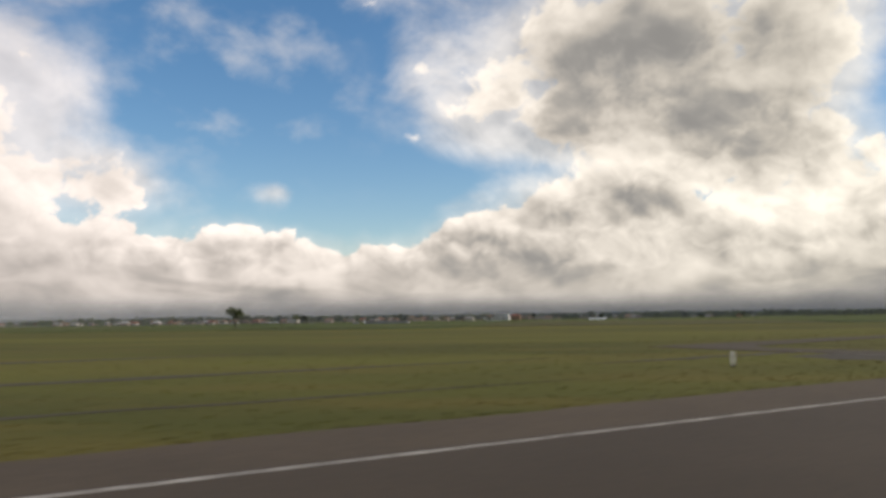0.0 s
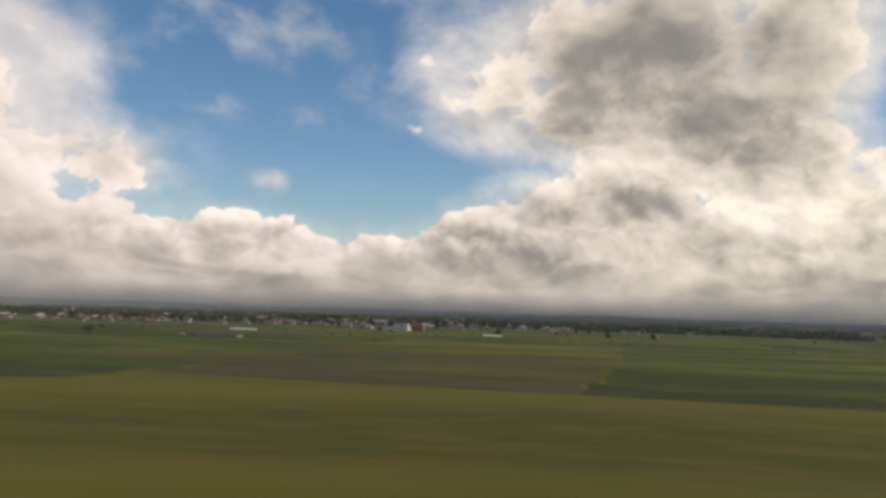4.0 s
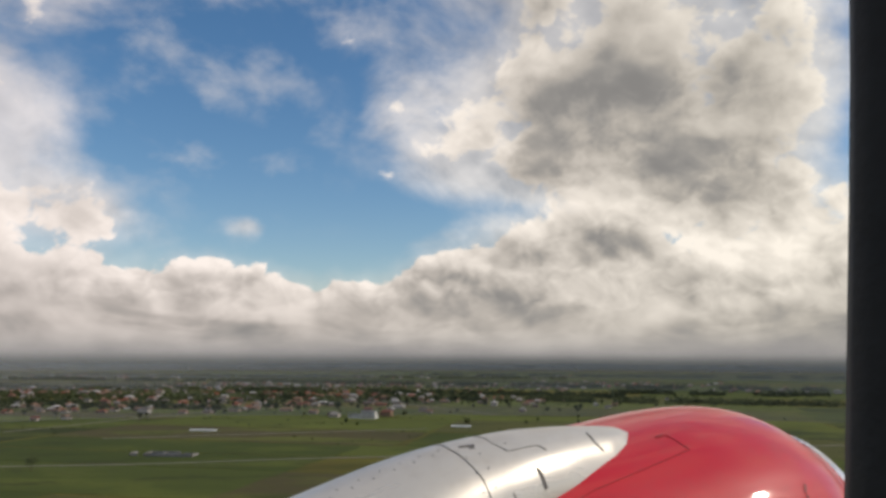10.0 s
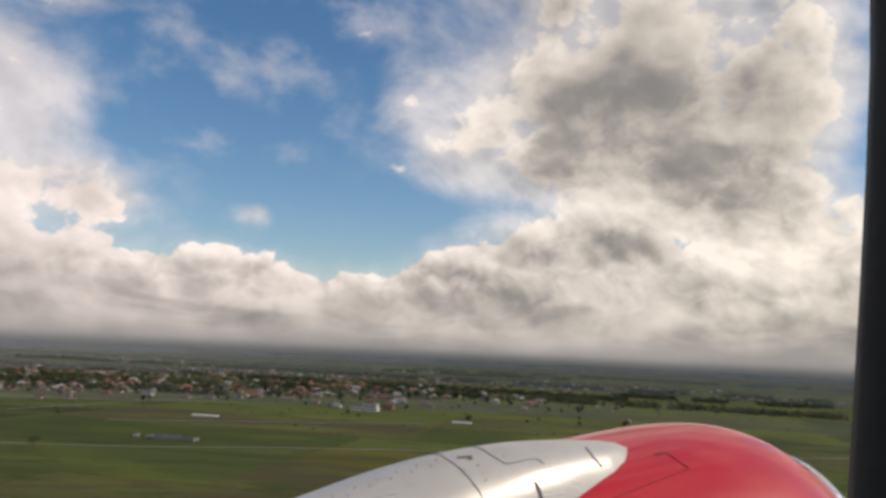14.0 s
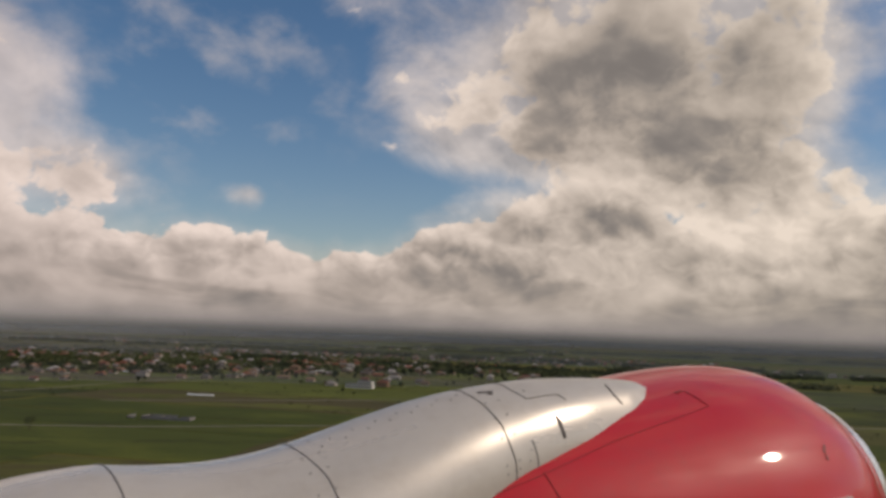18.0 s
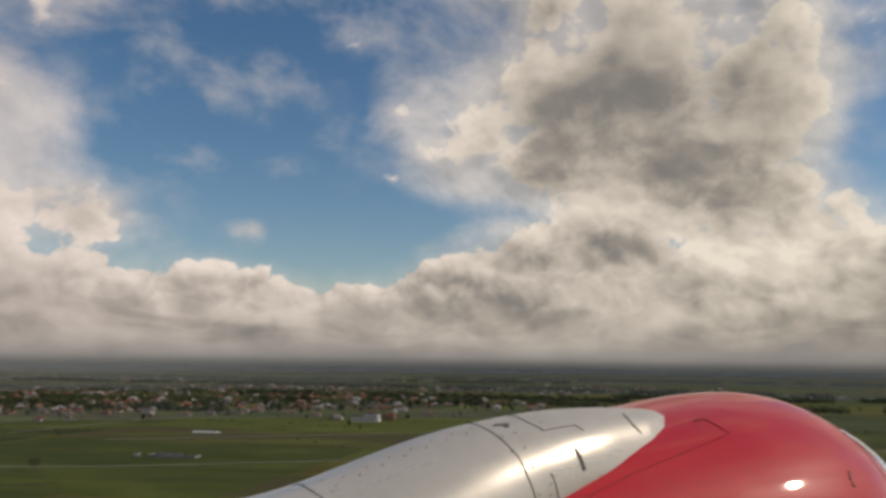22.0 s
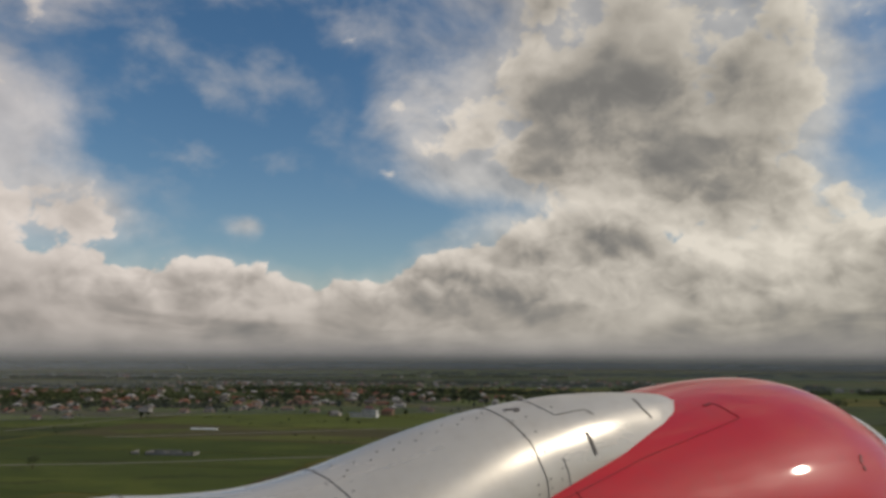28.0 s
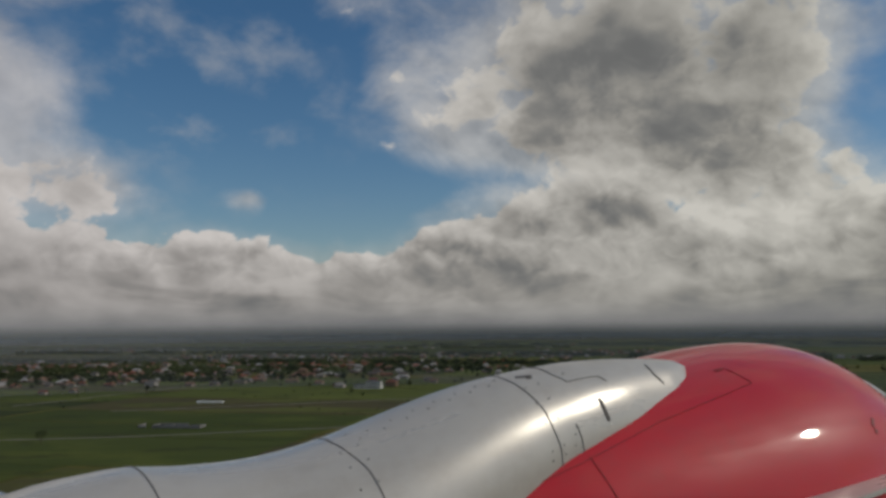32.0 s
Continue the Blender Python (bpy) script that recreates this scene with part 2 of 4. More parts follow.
# torn wisps in the open blue
wx_ = g.noise(g.vec(g.m("DIVIDE", az, 11.0), g.m("DIVIDE", el, 8.0), 2.7), 1.9, 6.0, 0.52, 2.1, 0.15)
wl_ = g.noise(g.vec(g.m("DIVIDE", az, 14.0), g.m("DIVIDE", el, 9.0), 8.4), 1.0, 2.0, 0.5)
wisp = g.m("MULTIPLY", g.smooth(wx_, 0.48, 0.78, 0.0, 0.5), g.m("MULTIPLY", g.smooth(wl_, 0.36, 0.60, 0.15, 1.0), g.smooth(el, 7.5, 12.0)))
wisp = g.m("MULTIPLY", wisp, g.smooth(az, -2.0, -20.0, 0.45, 1.0))
blue = g.mix(wisp, blue, (0.72, 0.73, 0.76))
col = g.mix(alpha, blue, cloud)
hazy = g.smooth(el, 2.4, -0.3)
col = g.mix(g.m("MULTIPLY", hazy, 0.85), col, (0.36, 0.365, 0.38))
col = g.mix(g.smooth(el, 0.3, -0.7), col, (0.12, 0.135, 0.13))
bg = g.node("ShaderNodeBackground")
g.links.new(col, bg.inputs[0])
bg.inputs[1].default_value = 1.0
g.links.new(bg.outputs[0], g.node("ShaderNodeOutputWorld").inputs[0])

sun = new("sun", bpy.data.lights.new("sun", "SUN"))
sun.data.energy, sun.data.angle, sun.data.color = 1.9, radians(2.2), (1.0, 0.95, 0.86)
sd = Vector((math.sin(radians(SUN_AZ)) * math.cos(radians(SUN_EL)), math.cos(radians(SUN_AZ)) * math.cos(radians(SUN_EL)), math.sin(radians(SUN_EL))))
sun.matrix_world = look(sd * 300, (0, 0, 0))


# ---- materials ----
def material(name, rough=0.8, metal=0.0, spec=0.4):
    mt = bpy.data.materials.new(name)
    mt.use_nodes = True
    gr = Graph(mt.node_tree)
    b = gr.nodes["Principled BSDF"]
    b.inputs["Roughness"].default_value, b.inputs["Metallic"].default_value = rough, metal
    b.inputs["Specular IOR Level"].default_value = spec
    return mt, gr, b


def bump(gr, b, height, strength=0.3, dist=0.02):
    n = gr.node("ShaderNodeBump")
    n.inputs["Strength"].default_value, n.inputs["Distance"].default_value = strength, dist
    gr.links.new(height, n.inputs["Height"])
    gr.links.new(n.outputs[0], b.inputs["Normal"])


def speckled(name, c1, c2, scale, rough=0.85, metal=0.0, coarse=None, bump_s=0.25, dist=0.02, by_object=0.0, spec=0.4):
    """Colour between c1 and c2 by noise at two scales, with fine relief."""
    mt, gr, b = material(name, rough, metal, spec)
    pos = gr.node("ShaderNodeNewGeometry").outputs["Position"]
    n1 = gr.noise(pos, scale, 6.0, 0.6)
    n2 = gr.noise(pos, coarse or scale * 0.08, 4.0, 0.55)
    f = gr.m("ADD", gr.m("MULTIPLY", n1, 0.5), gr.m("MULTIPLY", n2, 0.5))
    if by_object:
        f = gr.m("ADD", f, gr.m("MULTIPLY", gr.m("SUBTRACT", gr.node("ShaderNodeObjectInfo").outputs["Random"], 0.5), by_object))
    gr.links.new(gr.mix(gr.smooth(f, 0.32, 0.68), c1, c2), b.inputs["Base Color"])
    bump(gr, b, n1, bump_s, dist)
    return mt


def palette(name, cols, scale, rough=0.9, noise_amp=0.3, island=False):
    """One of several colours for each object, mottled."""
    mt, gr, b = material(name, rough)
    rnd = gr.node("ShaderNodeNewGeometry").outputs["Random Per Island"] if island else gr.node("ShaderNodeObjectInfo").outputs["Random"]
    ramp = gr.node("ShaderNodeValToRGB")
    ramp.color_ramp.interpolation = "CONSTANT"
    els = ramp.color_ramp.elements
    while len(els) < len(cols):
        els.new(0.5)
    for i, c in enumerate(cols):
        els[i].position, els[i].color = i / len(cols), (*c, 1)
    gr.links.new(rnd, ramp.inputs[0])
    pos = gr.node("ShaderNodeNewGeometry").outputs["Position"]
    n1 = gr.noise(pos, scale, 6.0, 0.62)
    n2 = gr.noise(pos, scale * 0.12, 3.0, 0.5)
    f = gr.m("ADD", 1.0 - noise_amp, gr.m("MULTIPLY", gr.m("ADD", n1, n2), noise_amp))
    gr.links.new(gr.times(ramp.outputs[0], f), b.inputs["Base Color"])
    return mt


def meadow():
    """Grassland: green and straw patches, drawn out along the strips in which it is mown."""
    mt, gr, b = material("grassland", 0.95, 0.0, 0.15)
    pos = gr.node("ShaderNodeNewGeometry").outputs["Position"]
    mp = gr.node("ShaderNodeMapping")
    gr.links.new(pos, mp.inputs[0])
    mp.inputs["Rotation"].default_value = (0, 0, radians(HEAD - 90))
    mp.inputs["Scale"].default_value = (0.25, 1.0, 1.0)
    far = gr.noise(mp.outputs[0], 0.012, 5.0, 0.6)
    mid = gr.noise(mp.outputs[0], 0.12, 5.0, 0.6)
    fine = gr.noise(pos, 2.2, 5.0, 0.65)
    c = gr.mix(gr.smooth(far, 0.38, 0.62), (0.064, 0.066, 0.011), (0.120, 0.114, 0.017))
    c = gr.mix(gr.smooth(mid, 0.42, 0.75), c, (0.120, 0.092, 0.019))
    c = gr.mix(gr.smooth(fine, 0.45, 0.8, 0.0, 0.7), c, (0.050, 0.042, 0.012))
    gr.links.new(c, b.inputs["Base Color"])
    bump(gr, b, fine, 0.35, 0.08)
    return mt


def paint(name, colour, rough, coat, dirt, dirt_amt, metal=0.0, spec=0.4):
    """Aircraft paint with faint streaks and waviness."""
    mt, gr, b = material(name, rough, metal, spec)
    co = gr.node("ShaderNodeTexCoord").outputs["Object"]
    mp = gr.node("ShaderNodeMapping")
    gr.links.new(co, mp.inputs[0])
    mp.inputs["Scale"].default_value = (0.6, 3.0, 3.0)
    n1 = gr.noise(mp.outputs[0], 1.6, 5.0, 0.6)
    n2 = gr.noise(co, 9.0, 6.0, 0.65)
    f = gr.smooth(gr.m("ADD", gr.m("MULTIPLY", n1, 0.6), gr.m("MULTIPLY", n2, 0.4)), 0.45, 0.75, 0.0, dirt_amt)
    gr.links.new(gr.mix(f, colour, dirt), b.inputs["Base Color"])
    gr.links.new(gr.smooth(n1, 0.3, 0.8, rough * 0.8, rough * 1.5), b.inputs["Roughness"])
    b.inputs["Coat Weight"].default_value, b.inputs["Coat Roughness"].default_value = coat, 0.05
    bump(gr, b, gr.noise(co, 1.7, 2.0, 0.5), 0.05, 0.05)
    return mt


M_GRASS = meadow()
M_ASPHALT = speckled("asphalt", (0.036, 0.024, 0.013), (0.058, 0.040, 0.023), 3.0, 0.9, coarse=0.08, bump_s=0.3)
M_SHOULDER = speckled("worn_asphalt", (0.050, 0.034, 0.019), (0.082, 0.057, 0.033), 2.0, 0.92, coarse=0.12, bump_s=0.4)
M_DIRT = speckled("bare_soil", (0.028, 0.021, 0.014), (0.062, 0.050, 0.032), 0.8, 0.95, coarse=0.05, bump_s=0.5, dist=0.08)
M_TRACK = speckled("gravel_track", (0.13, 0.115, 0.085), (0.20, 0.18, 0.14), 0.6, 0.95, coarse=0.03)
M_WHITE_LINE = speckled("road_paint_white", (0.07, 0.055, 0.04), (0.38, 0.35, 0.30), 1.6, 0.7, coarse=0.5)
M_YELLOW_LINE = speckled("road_paint_yellow", (0.16, 0.10, 0.02), (0.40, 0.27, 0.04), 3.5, 0.7, coarse=0.4)
M_SIGN_WHITE = speckled("sign_white", (0.62, 0.62, 0.58), (0.8, 0.8, 0.77), 5.0, 0.6)
M_SIGN_BLACK = speckled("sign_black", (0.015, 0.015, 0.015), (0.04, 0.04, 0.04), 5.0, 0.6)
def field_material():
    """Crops: a green for each field, mottled with soft lighter and darker patches."""
    mt, gr, b = material("crop_field", 0.95, 0.0, 0.15)
    cols = [(0.060, 0.080, 0.014), (0.088, 0.108, 0.018), (0.030, 0.042, 0.010), (0.080, 0.082, 0.022), (0.048, 0.068, 0.011), (0.074, 0.064, 0.026), (0.036, 0.050, 0.012)]
    ramp = gr.node("ShaderNodeValToRGB")
    ramp.color_ramp.interpolation = "CONSTANT"
    els = ramp.color_ramp.elements
    while len(els) < len(cols):
        els.new(0.5)
    for i, c in enumerate(cols):
        els[i].position, els[i].color = i / len(cols), (*c, 1)
    gr.links.new(gr.node("ShaderNodeObjectInfo").outputs["Random"], ramp.inputs[0])
    pos = gr.node("ShaderNodeNewGeometry").outputs["Position"]
    mp = gr.node("ShaderNodeMapping")
    gr.links.new(pos, mp.inputs[0])
    mp.inputs["Rotation"].default_value = (0, 0, radians(10))
    mp.inputs["Scale"].default_value = (0.45, 1.0, 1.0)
    n1, n2, n3 = gr.noise(mp.outputs[0], 0.017, 5.0, 0.6), gr.noise(mp.outputs[0], 0.034, 5.0, 0.62), gr.noise(pos, 0.25, 5.0, 0.65)
    c = gr.mix(gr.smooth(n1, 0.47, 0.66, 0.0, 0.8), ramp.outputs[0], (0.135, 0.155, 0.024))
    c = gr.mix(gr.smooth(n2, 0.50, 0.68, 0.0, 0.8), c, (0.030, 0.040, 0.010))
    c = gr.mix(gr.smooth(n3, 0.45, 0.8, 0.0, 0.5), c, (0.050, 0.050, 0.016))
    gr.links.new(c, b.inputs["Base Color"])
    bump(gr, b, n3, 0.3, 0.3)
    return mt


M_FIELD = field_material()
WALLS = [(0.30, 0.24, 0.18), (0.37, 0.34, 0.30), (0.22, 0.15, 0.10), (0.27, 0.22, 0.18), (0.18, 0.13, 0.10)]
ROOFS = [(0.26, 0.075, 0.038), (0.20, 0.11, 0.075), (0.26, 0.24, 0.22), (0.18, 0.065, 0.045), (0.40, 0.38, 0.36), (0.13, 0.115, 0.105), (0.24, 0.14, 0.09)]
M_WALL, M_ROOF = palette("house_wall", WALLS, 0.6), palette("house_roof", ROOFS, 0.8)
M_WALL_FAR, M_ROOF_FAR = palette("far_house_wall", WALLS, 0.6, island=True), palette("far_house_roof", ROOFS, 0.8, island=True)
M_WINDOW = speckled("dark_window_glass", (0.02, 0.025, 0.03), (0.05, 0.055, 0.06), 1.0, 0.15)
M_WHITEWASH = speckled("whitewashed_wall", (0.55, 0.53, 0.49), (0.76, 0.75, 0.71), 0.7, 0.85, coarse=0.1)
M_STEEL_ROOF = speckled("dark_sheet_roof", (0.05, 0.055, 0.06), (0.10, 0.105, 0.11), 0.7, 0.6, coarse=0.1)
M_CONCRETE = speckled("weathered_concrete", (0.15, 0.145, 0.135), (0.27, 0.26, 0.245), 0.9, 0.9, coarse=0.1)
M_FILM = speckled("greenhouse_film", (0.50, 0.52, 0.50), (0.68, 0.70, 0.67), 0.4, 0.5, coarse=0.05)
M_LEAF = speckled("foliage", (0.022, 0.034, 0.014), (0.060, 0.075, 0.026), 0.7, 0.9, coarse=0.05, by_object=0.35, bump_s=0.6, dist=0.2)
M_BARK = speckled("bark", (0.05, 0.038, 0.026), (0.10, 0.08, 0.06), 3.0, 0.95)
# the hills' pale blue-grey has the distance haze mixed into the base colour
M_HILL = speckled("hazed_hill", (0.105, 0.125, 0.115), (0.155, 0.175, 0.165), 0.004, 1.0, coarse=0.0015, bump_s=0.0, spec=0.0)
M_RED = paint("red_cowl_paint", (0.62, 0.016, 0.026), 0.42, 0.7, (0.42, 0.05, 0.05), 0.5, 0.0, 0.12)
M_SILVER = paint("pale_grey_fairing_paint", (0.63, 0.595, 0.535), 0.30, 0.2, (0.46, 0.41, 0.35), 0.6, 0.28)
M_LIP = paint("bare_metal_lip", (0.70, 0.69, 0.68), 0.25, 0.0, (0.5, 0.49, 0.48), 0.4, 0.9)
M_SEAM = speckled("dark_panel_gap", (0.10, 0.09, 0.085), (0.19, 0.175, 0.165), 8.0, 0.7)
M_GAP = speckled("panel_gap_grey", (0.17, 0.155, 0.145), (0.30, 0.28, 0.26), 8.0, 0.7)
M_RED_SEAM = speckled("dark_red_panel_gap", (0.24, 0.014, 0.018), (0.32, 0.022, 0.026), 8.0, 0.6)
def haze_sheet_material(name, top_z, lo, hi):
    """Haze drawn on a sheet: mostly clear, denser near the ground, with drifting gaps."""
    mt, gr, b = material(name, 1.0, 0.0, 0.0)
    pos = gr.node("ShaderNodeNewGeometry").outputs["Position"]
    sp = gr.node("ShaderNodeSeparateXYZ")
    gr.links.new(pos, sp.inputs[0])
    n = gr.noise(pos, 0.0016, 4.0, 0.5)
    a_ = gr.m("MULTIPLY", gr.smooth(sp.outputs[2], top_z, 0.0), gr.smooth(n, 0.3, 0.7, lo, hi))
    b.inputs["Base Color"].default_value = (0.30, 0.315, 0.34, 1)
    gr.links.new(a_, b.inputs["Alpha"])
    return mt


M_FRAME = speckled("dark_window_seal", (0.005, 0.0055, 0.006), (0.011, 0.012, 0.0125), 20.0, 0.7)
M_FRAME_GREY = speckled("grey_window_trim", (0.10, 0.10, 0.095), (0.16, 0.16, 0.15), 20.0, 0.6)


# ---- mesh helpers ----
def part(name, bm, mat, parent=None, label="", smooth=False, m=None):
    me = bpy.data.meshes.new(name)
    bmesh.ops.recalc_face_normals(bm, faces=bm.faces)
    bm.to_mesh(me)
    bm.free()
    me.materials.append(mat)
    if smooth:
        me.polygons.foreach_set("use_smooth", [True] * len(me.polygons))
    ob = new(name, me)
    ob.parent = parent
    if m is not None:
        ob.matrix_basis = m
    if label:
        ob["label"] = label
    return ob


def shared(name, me, parent=None, m=None):
    ob = new(name, me)
    ob.parent = parent
    if m is not None:
        ob.matrix_basis = m
    return ob


def empty(name, m=None):
    ob = new(name)
    if m is not None:
        ob.matrix_basis = m
    return ob


def box(bm, x0, y0, z0, x1, y1, z1, bevel=0.0):
    geo = bmesh.ops.create_cube(bm, size=1.0)["verts"]
    bmesh.ops.transform(bm, matrix=Matrix.LocRotScale(((x0 + x1) / 2, (y0 + y1) / 2, (z0 + z1) / 2), None, (x1 - x0, y1 - y0, z1 - z0)), verts=geo)
    if bevel:
        es = list({e for v in geo for e in v.link_edges})
        bmesh.ops.bevel(bm, geom=es, offset=bevel, segments=2, affect="EDGES", profile=0.6)
    return bm


def poly(bm, pts, depth=0.0):
    """A flat polygon, with a skirt of that depth round it."""
    top_v = [bm.verts.new(p) for p in pts]
    bm.faces.new(top_v)
    if depth:
        low_v = [bm.verts.new((p[0], p[1], p[2] - depth)) for p in pts]
        n = len(pts)
        for i in range(n):
            bm.faces.new((top_v[i], low_v[i], low_v[(i + 1) % n], top_v[(i + 1) % n]))
    return bm


def loft(bm, rings, ring_closed=True, caps=True):
    vs = [[bm.verts.new(p) for p in r] for r in rings]
    n = len(rings[0])
    for a_, b_ in zip(vs, vs[1:]):
        for i in range(n if ring_closed else n - 1):
            bm.faces.new((a_[i], a_[(i + 1) % n], b_[(i + 1) % n], b_[i]))
    if caps and ring_closed:
        bm.faces.new(vs[0])
        bm.faces.new(vs[-1])
    return bm


def table(rows, x):
    """Smooth value between rows of (place, value)."""
    if x <= rows[0][0]:
        return rows[0][1]
    for (x0, y0), (x1, y1) in zip(rows, rows[1:]):
        if x <= x1:
            return y0 + (y1 - y0) * (x - x0) / (x1 - x0)
    return rows[-1][1]


def eased(rows, x, w=0.16):
    return sum(table(rows, x + w * k / 3) for k in range(-3, 4)) / 7


# ---- ground ----
bm = bmesh.new()
RINGS = [0, 60, 140, 260, 420, 650, 1000, 1500, 2200, 3200, 4300, 4880]
rings = []
for r in RINGS[1:]:
    rings.append([(r * math.cos(k * math.tau / 96), r * math.sin(k * math.tau / 96), 0.0) for k in range(96)])
loft(bm, rings, caps=False)
bm.verts.ensure_lookup_table()
bm.faces.new([bm.verts[i] for i in range(96)])
ground = tagged(part("ground", bm, M_GRASS), "flat green and straw-coloured grassland reaching the horizon", "ground", kind="structure")

bm = bmesh.new()
hr = []
for k in range(241):
    a_ = k * math.tau / 240
    h = 25 + 14 * noise.noise((4 * math.cos(a_), 4 * math.sin(a_), 0.3)) + 7 * noise.noise((23 * math.cos(a_), 23 * math.sin(a_), 0.3))
    h = max(h, 10)
    ca, sa = math.cos(a_), math.sin(a_)
    hr.append([(4620 * ca, 4620 * sa, -2), (4700 * ca, 4700 * sa, h * 0.7), (4760 * ca, 4760 * sa, h), (4840 * ca, 4840 * sa, -3)])
loft(bm, hr, ring_closed=False, caps=False)
tagged(part("backdrop", bm, M_HILL, smooth=True), "low hills far behind the plain, blue-grey haze painted into their colour", "hills", kind="structure")

# ---- the runway and its surroundings, in its own frame: s ahead, q to the left ----
S0 = Vector(RUNWAY_START)
SD = Vector((math.sin(radians(HEAD)), math.cos(radians(HEAD)), 0))
QD = Vector((-SD.y, SD.x, 0))
RM = Matrix(((SD.x, QD.x, 0, S0.x), (SD.y, QD.y, 0, S0.y), (0, 0, 1, 0), (0, 0, 0, 1)))


def rw(s, q, z=0.0):
    return S0 + SD * s + QD * q + Vector((0, 0, z))


EDGE, SHOULDER = 21.4, 27.9
bm = bmesh.new()
poly(bm, [(-400, -SHOULDER, 0.03), (900, -SHOULDER, 0.03)] + [(s, SHOULDER + 0.5 * noise.noise((s * 0.11, 0, 0)) + 0.25 * noise.noise((s * 0.7, 0, 3)), 0.03) for s in np.arange(900, -401, -2.0)], 0.2)
tagged(part("pavement", bm, M_SHOULDER, m=RM), "worn brown-grey asphalt runway shoulder beside the grass", "runway shoulder", kind="structure")
bm = bmesh.new()
poly(bm, [(-400, -EDGE - 0.6, 0.05), (900, -EDGE - 0.6, 0.05), (900, EDGE + 0.6, 0.05), (-400, EDGE + 0.6, 0.05)], 0.1)
road = tagged(part("road", bm, M_ASPHALT, m=RM), "dark grey asphalt runway with rubber marks", "runway", kind="structure")
for sgn in (1, -1):
    bm = bmesh.new()
    poly(bm, [(-400, sgn * EDGE - 0.22, 0.062), (900, sgn * EDGE - 0.22, 0.062), (900, sgn * EDGE + 0.22, 0.062), (-400, sgn * EDGE + 0.22, 0.062)], 0.008)
    part("edge_line", bm, M_WHITE_LINE, road, "worn white painted edge line")

# the taxiway that joins the runway
TX = 74.0
left = [(TX - 14 * math.exp(-(q - 27) / 5.0) - 3.5, q) for q in np.arange(26.5, 62, 1.5)]
right = [(TX + 14 * math.exp(-(q - 27) / 6.0) + 3.5, q) for q in np.arange(26.5, 62, 1.5)]
far_end = [(TX + 8, 66), (TX + 40, 70), (TX + 90, 71), (TX + 90, 78), (TX + 40, 77), (TX - 2, 75)]
bm = bmesh.new()
poly(bm, [(s, q, 0.04) for s, q in right] + [(s, q, 0.04) for s, q in far_end] + [(s, q, 0.04) for s, q in reversed(left)], 0.15)
tagged(part("pavement", bm, M_ASPHALT, m=RM), "dark asphalt taxiway branching off the runway", "taxiway", kind="structure")
bm = bmesh.new()
for pts in (left, right):
    for (s0, q0), (s1, q1) in zip(pts[:14], pts[1:15]):
        k = -1 if pts is left else 1
        poly(bm, [(s0 + k * 0.1, q0, 0.035), (s1 + k * 0.1, q1, 0.035), (s1 + k * (8.5 + 4 * noise.noise((q1 * 0.3, k, 0))), q1, 0.035), (s0 + k * (8.5 + 4 * noise.noise((q0 * 0.3, k, 0))), q0, 0.035)])
tagged(part("pavement", bm, M_DIRT, m=RM), "bare dark soil along the taxiway edges", "soil", kind="structure")
bm = bmesh.new()
cl = [(TX + 5 - 0.012 * (45 - q) ** 2 * (1 if q < 45 else 0), q) for q in np.arange(8, 62, 1.5)]
for (s0, q0), (s1, q1) in zip(cl, cl[1:]):
    poly(bm, [(s0 - 0.05, q0, 0.07), (s1 - 0.05, q1, 0.07), (s1 + 0.05, q1, 0.07), (s0 + 0.05, q0, 0.07)])
tagged(part("trim", bm, M_YELLOW_LINE, m=RM), "curved yellow taxiway guide line on the asphalt", "taxiway line", kind="structure")
bm = bmesh.new()
for off in (0.0, 0.5):
    poly(bm, [(TX - 4.38 + off, 37, 0.052), (TX - 4.38 + off, 52, 0.052), (TX - 4.28 + off, 52, 0.052), (TX - 4.28 + off, 37, 0.052)])
tagged(part("trim", bm, M_WHITE_LINE, m=RM), "pale double line along the taxiway edge", "taxiway line", kind="structure")

# dark bare strips in the grass
for s0, s1, q0, wd in ((-60, 45, 62, 3.0), (-40, 30, 96, 4.0), (40, 85, 52, 2.5), (-50, 30, 40, 1.2), (120, 230, 66, 3.0), (110, 260, 44, 1.6)):
    bm = bmesh.new()
    n = 30
    up = [(s0 + (s1 - s0) * i / n, q0 + 1.2 * noise.noise((i * 0.3, q0, 0)) + wd * (0.5 + 0.5 * noise.noise((i * 0.4, q0, 5))) * math.sin(math.pi * (i + 0.3) / (n + 0.6)), 0.02) for i in range(n + 1)]
    dn = [(s0 + (s1 - s0) * i / n, q0 + 1.2 * noise.noise((i * 0.3, q0, 0)) - 0.3 * wd * math.sin(math.pi * (i + 0.3) / (n + 0.6)), 0.02) for i in range(n, -1, -1)]
    poly(bm, up + dn, 0.02)
    tagged(part("trim", bm, M_DIRT, m=RM), "dark bare strip of soil in the airfield grass", "soil strip", kind="structure")

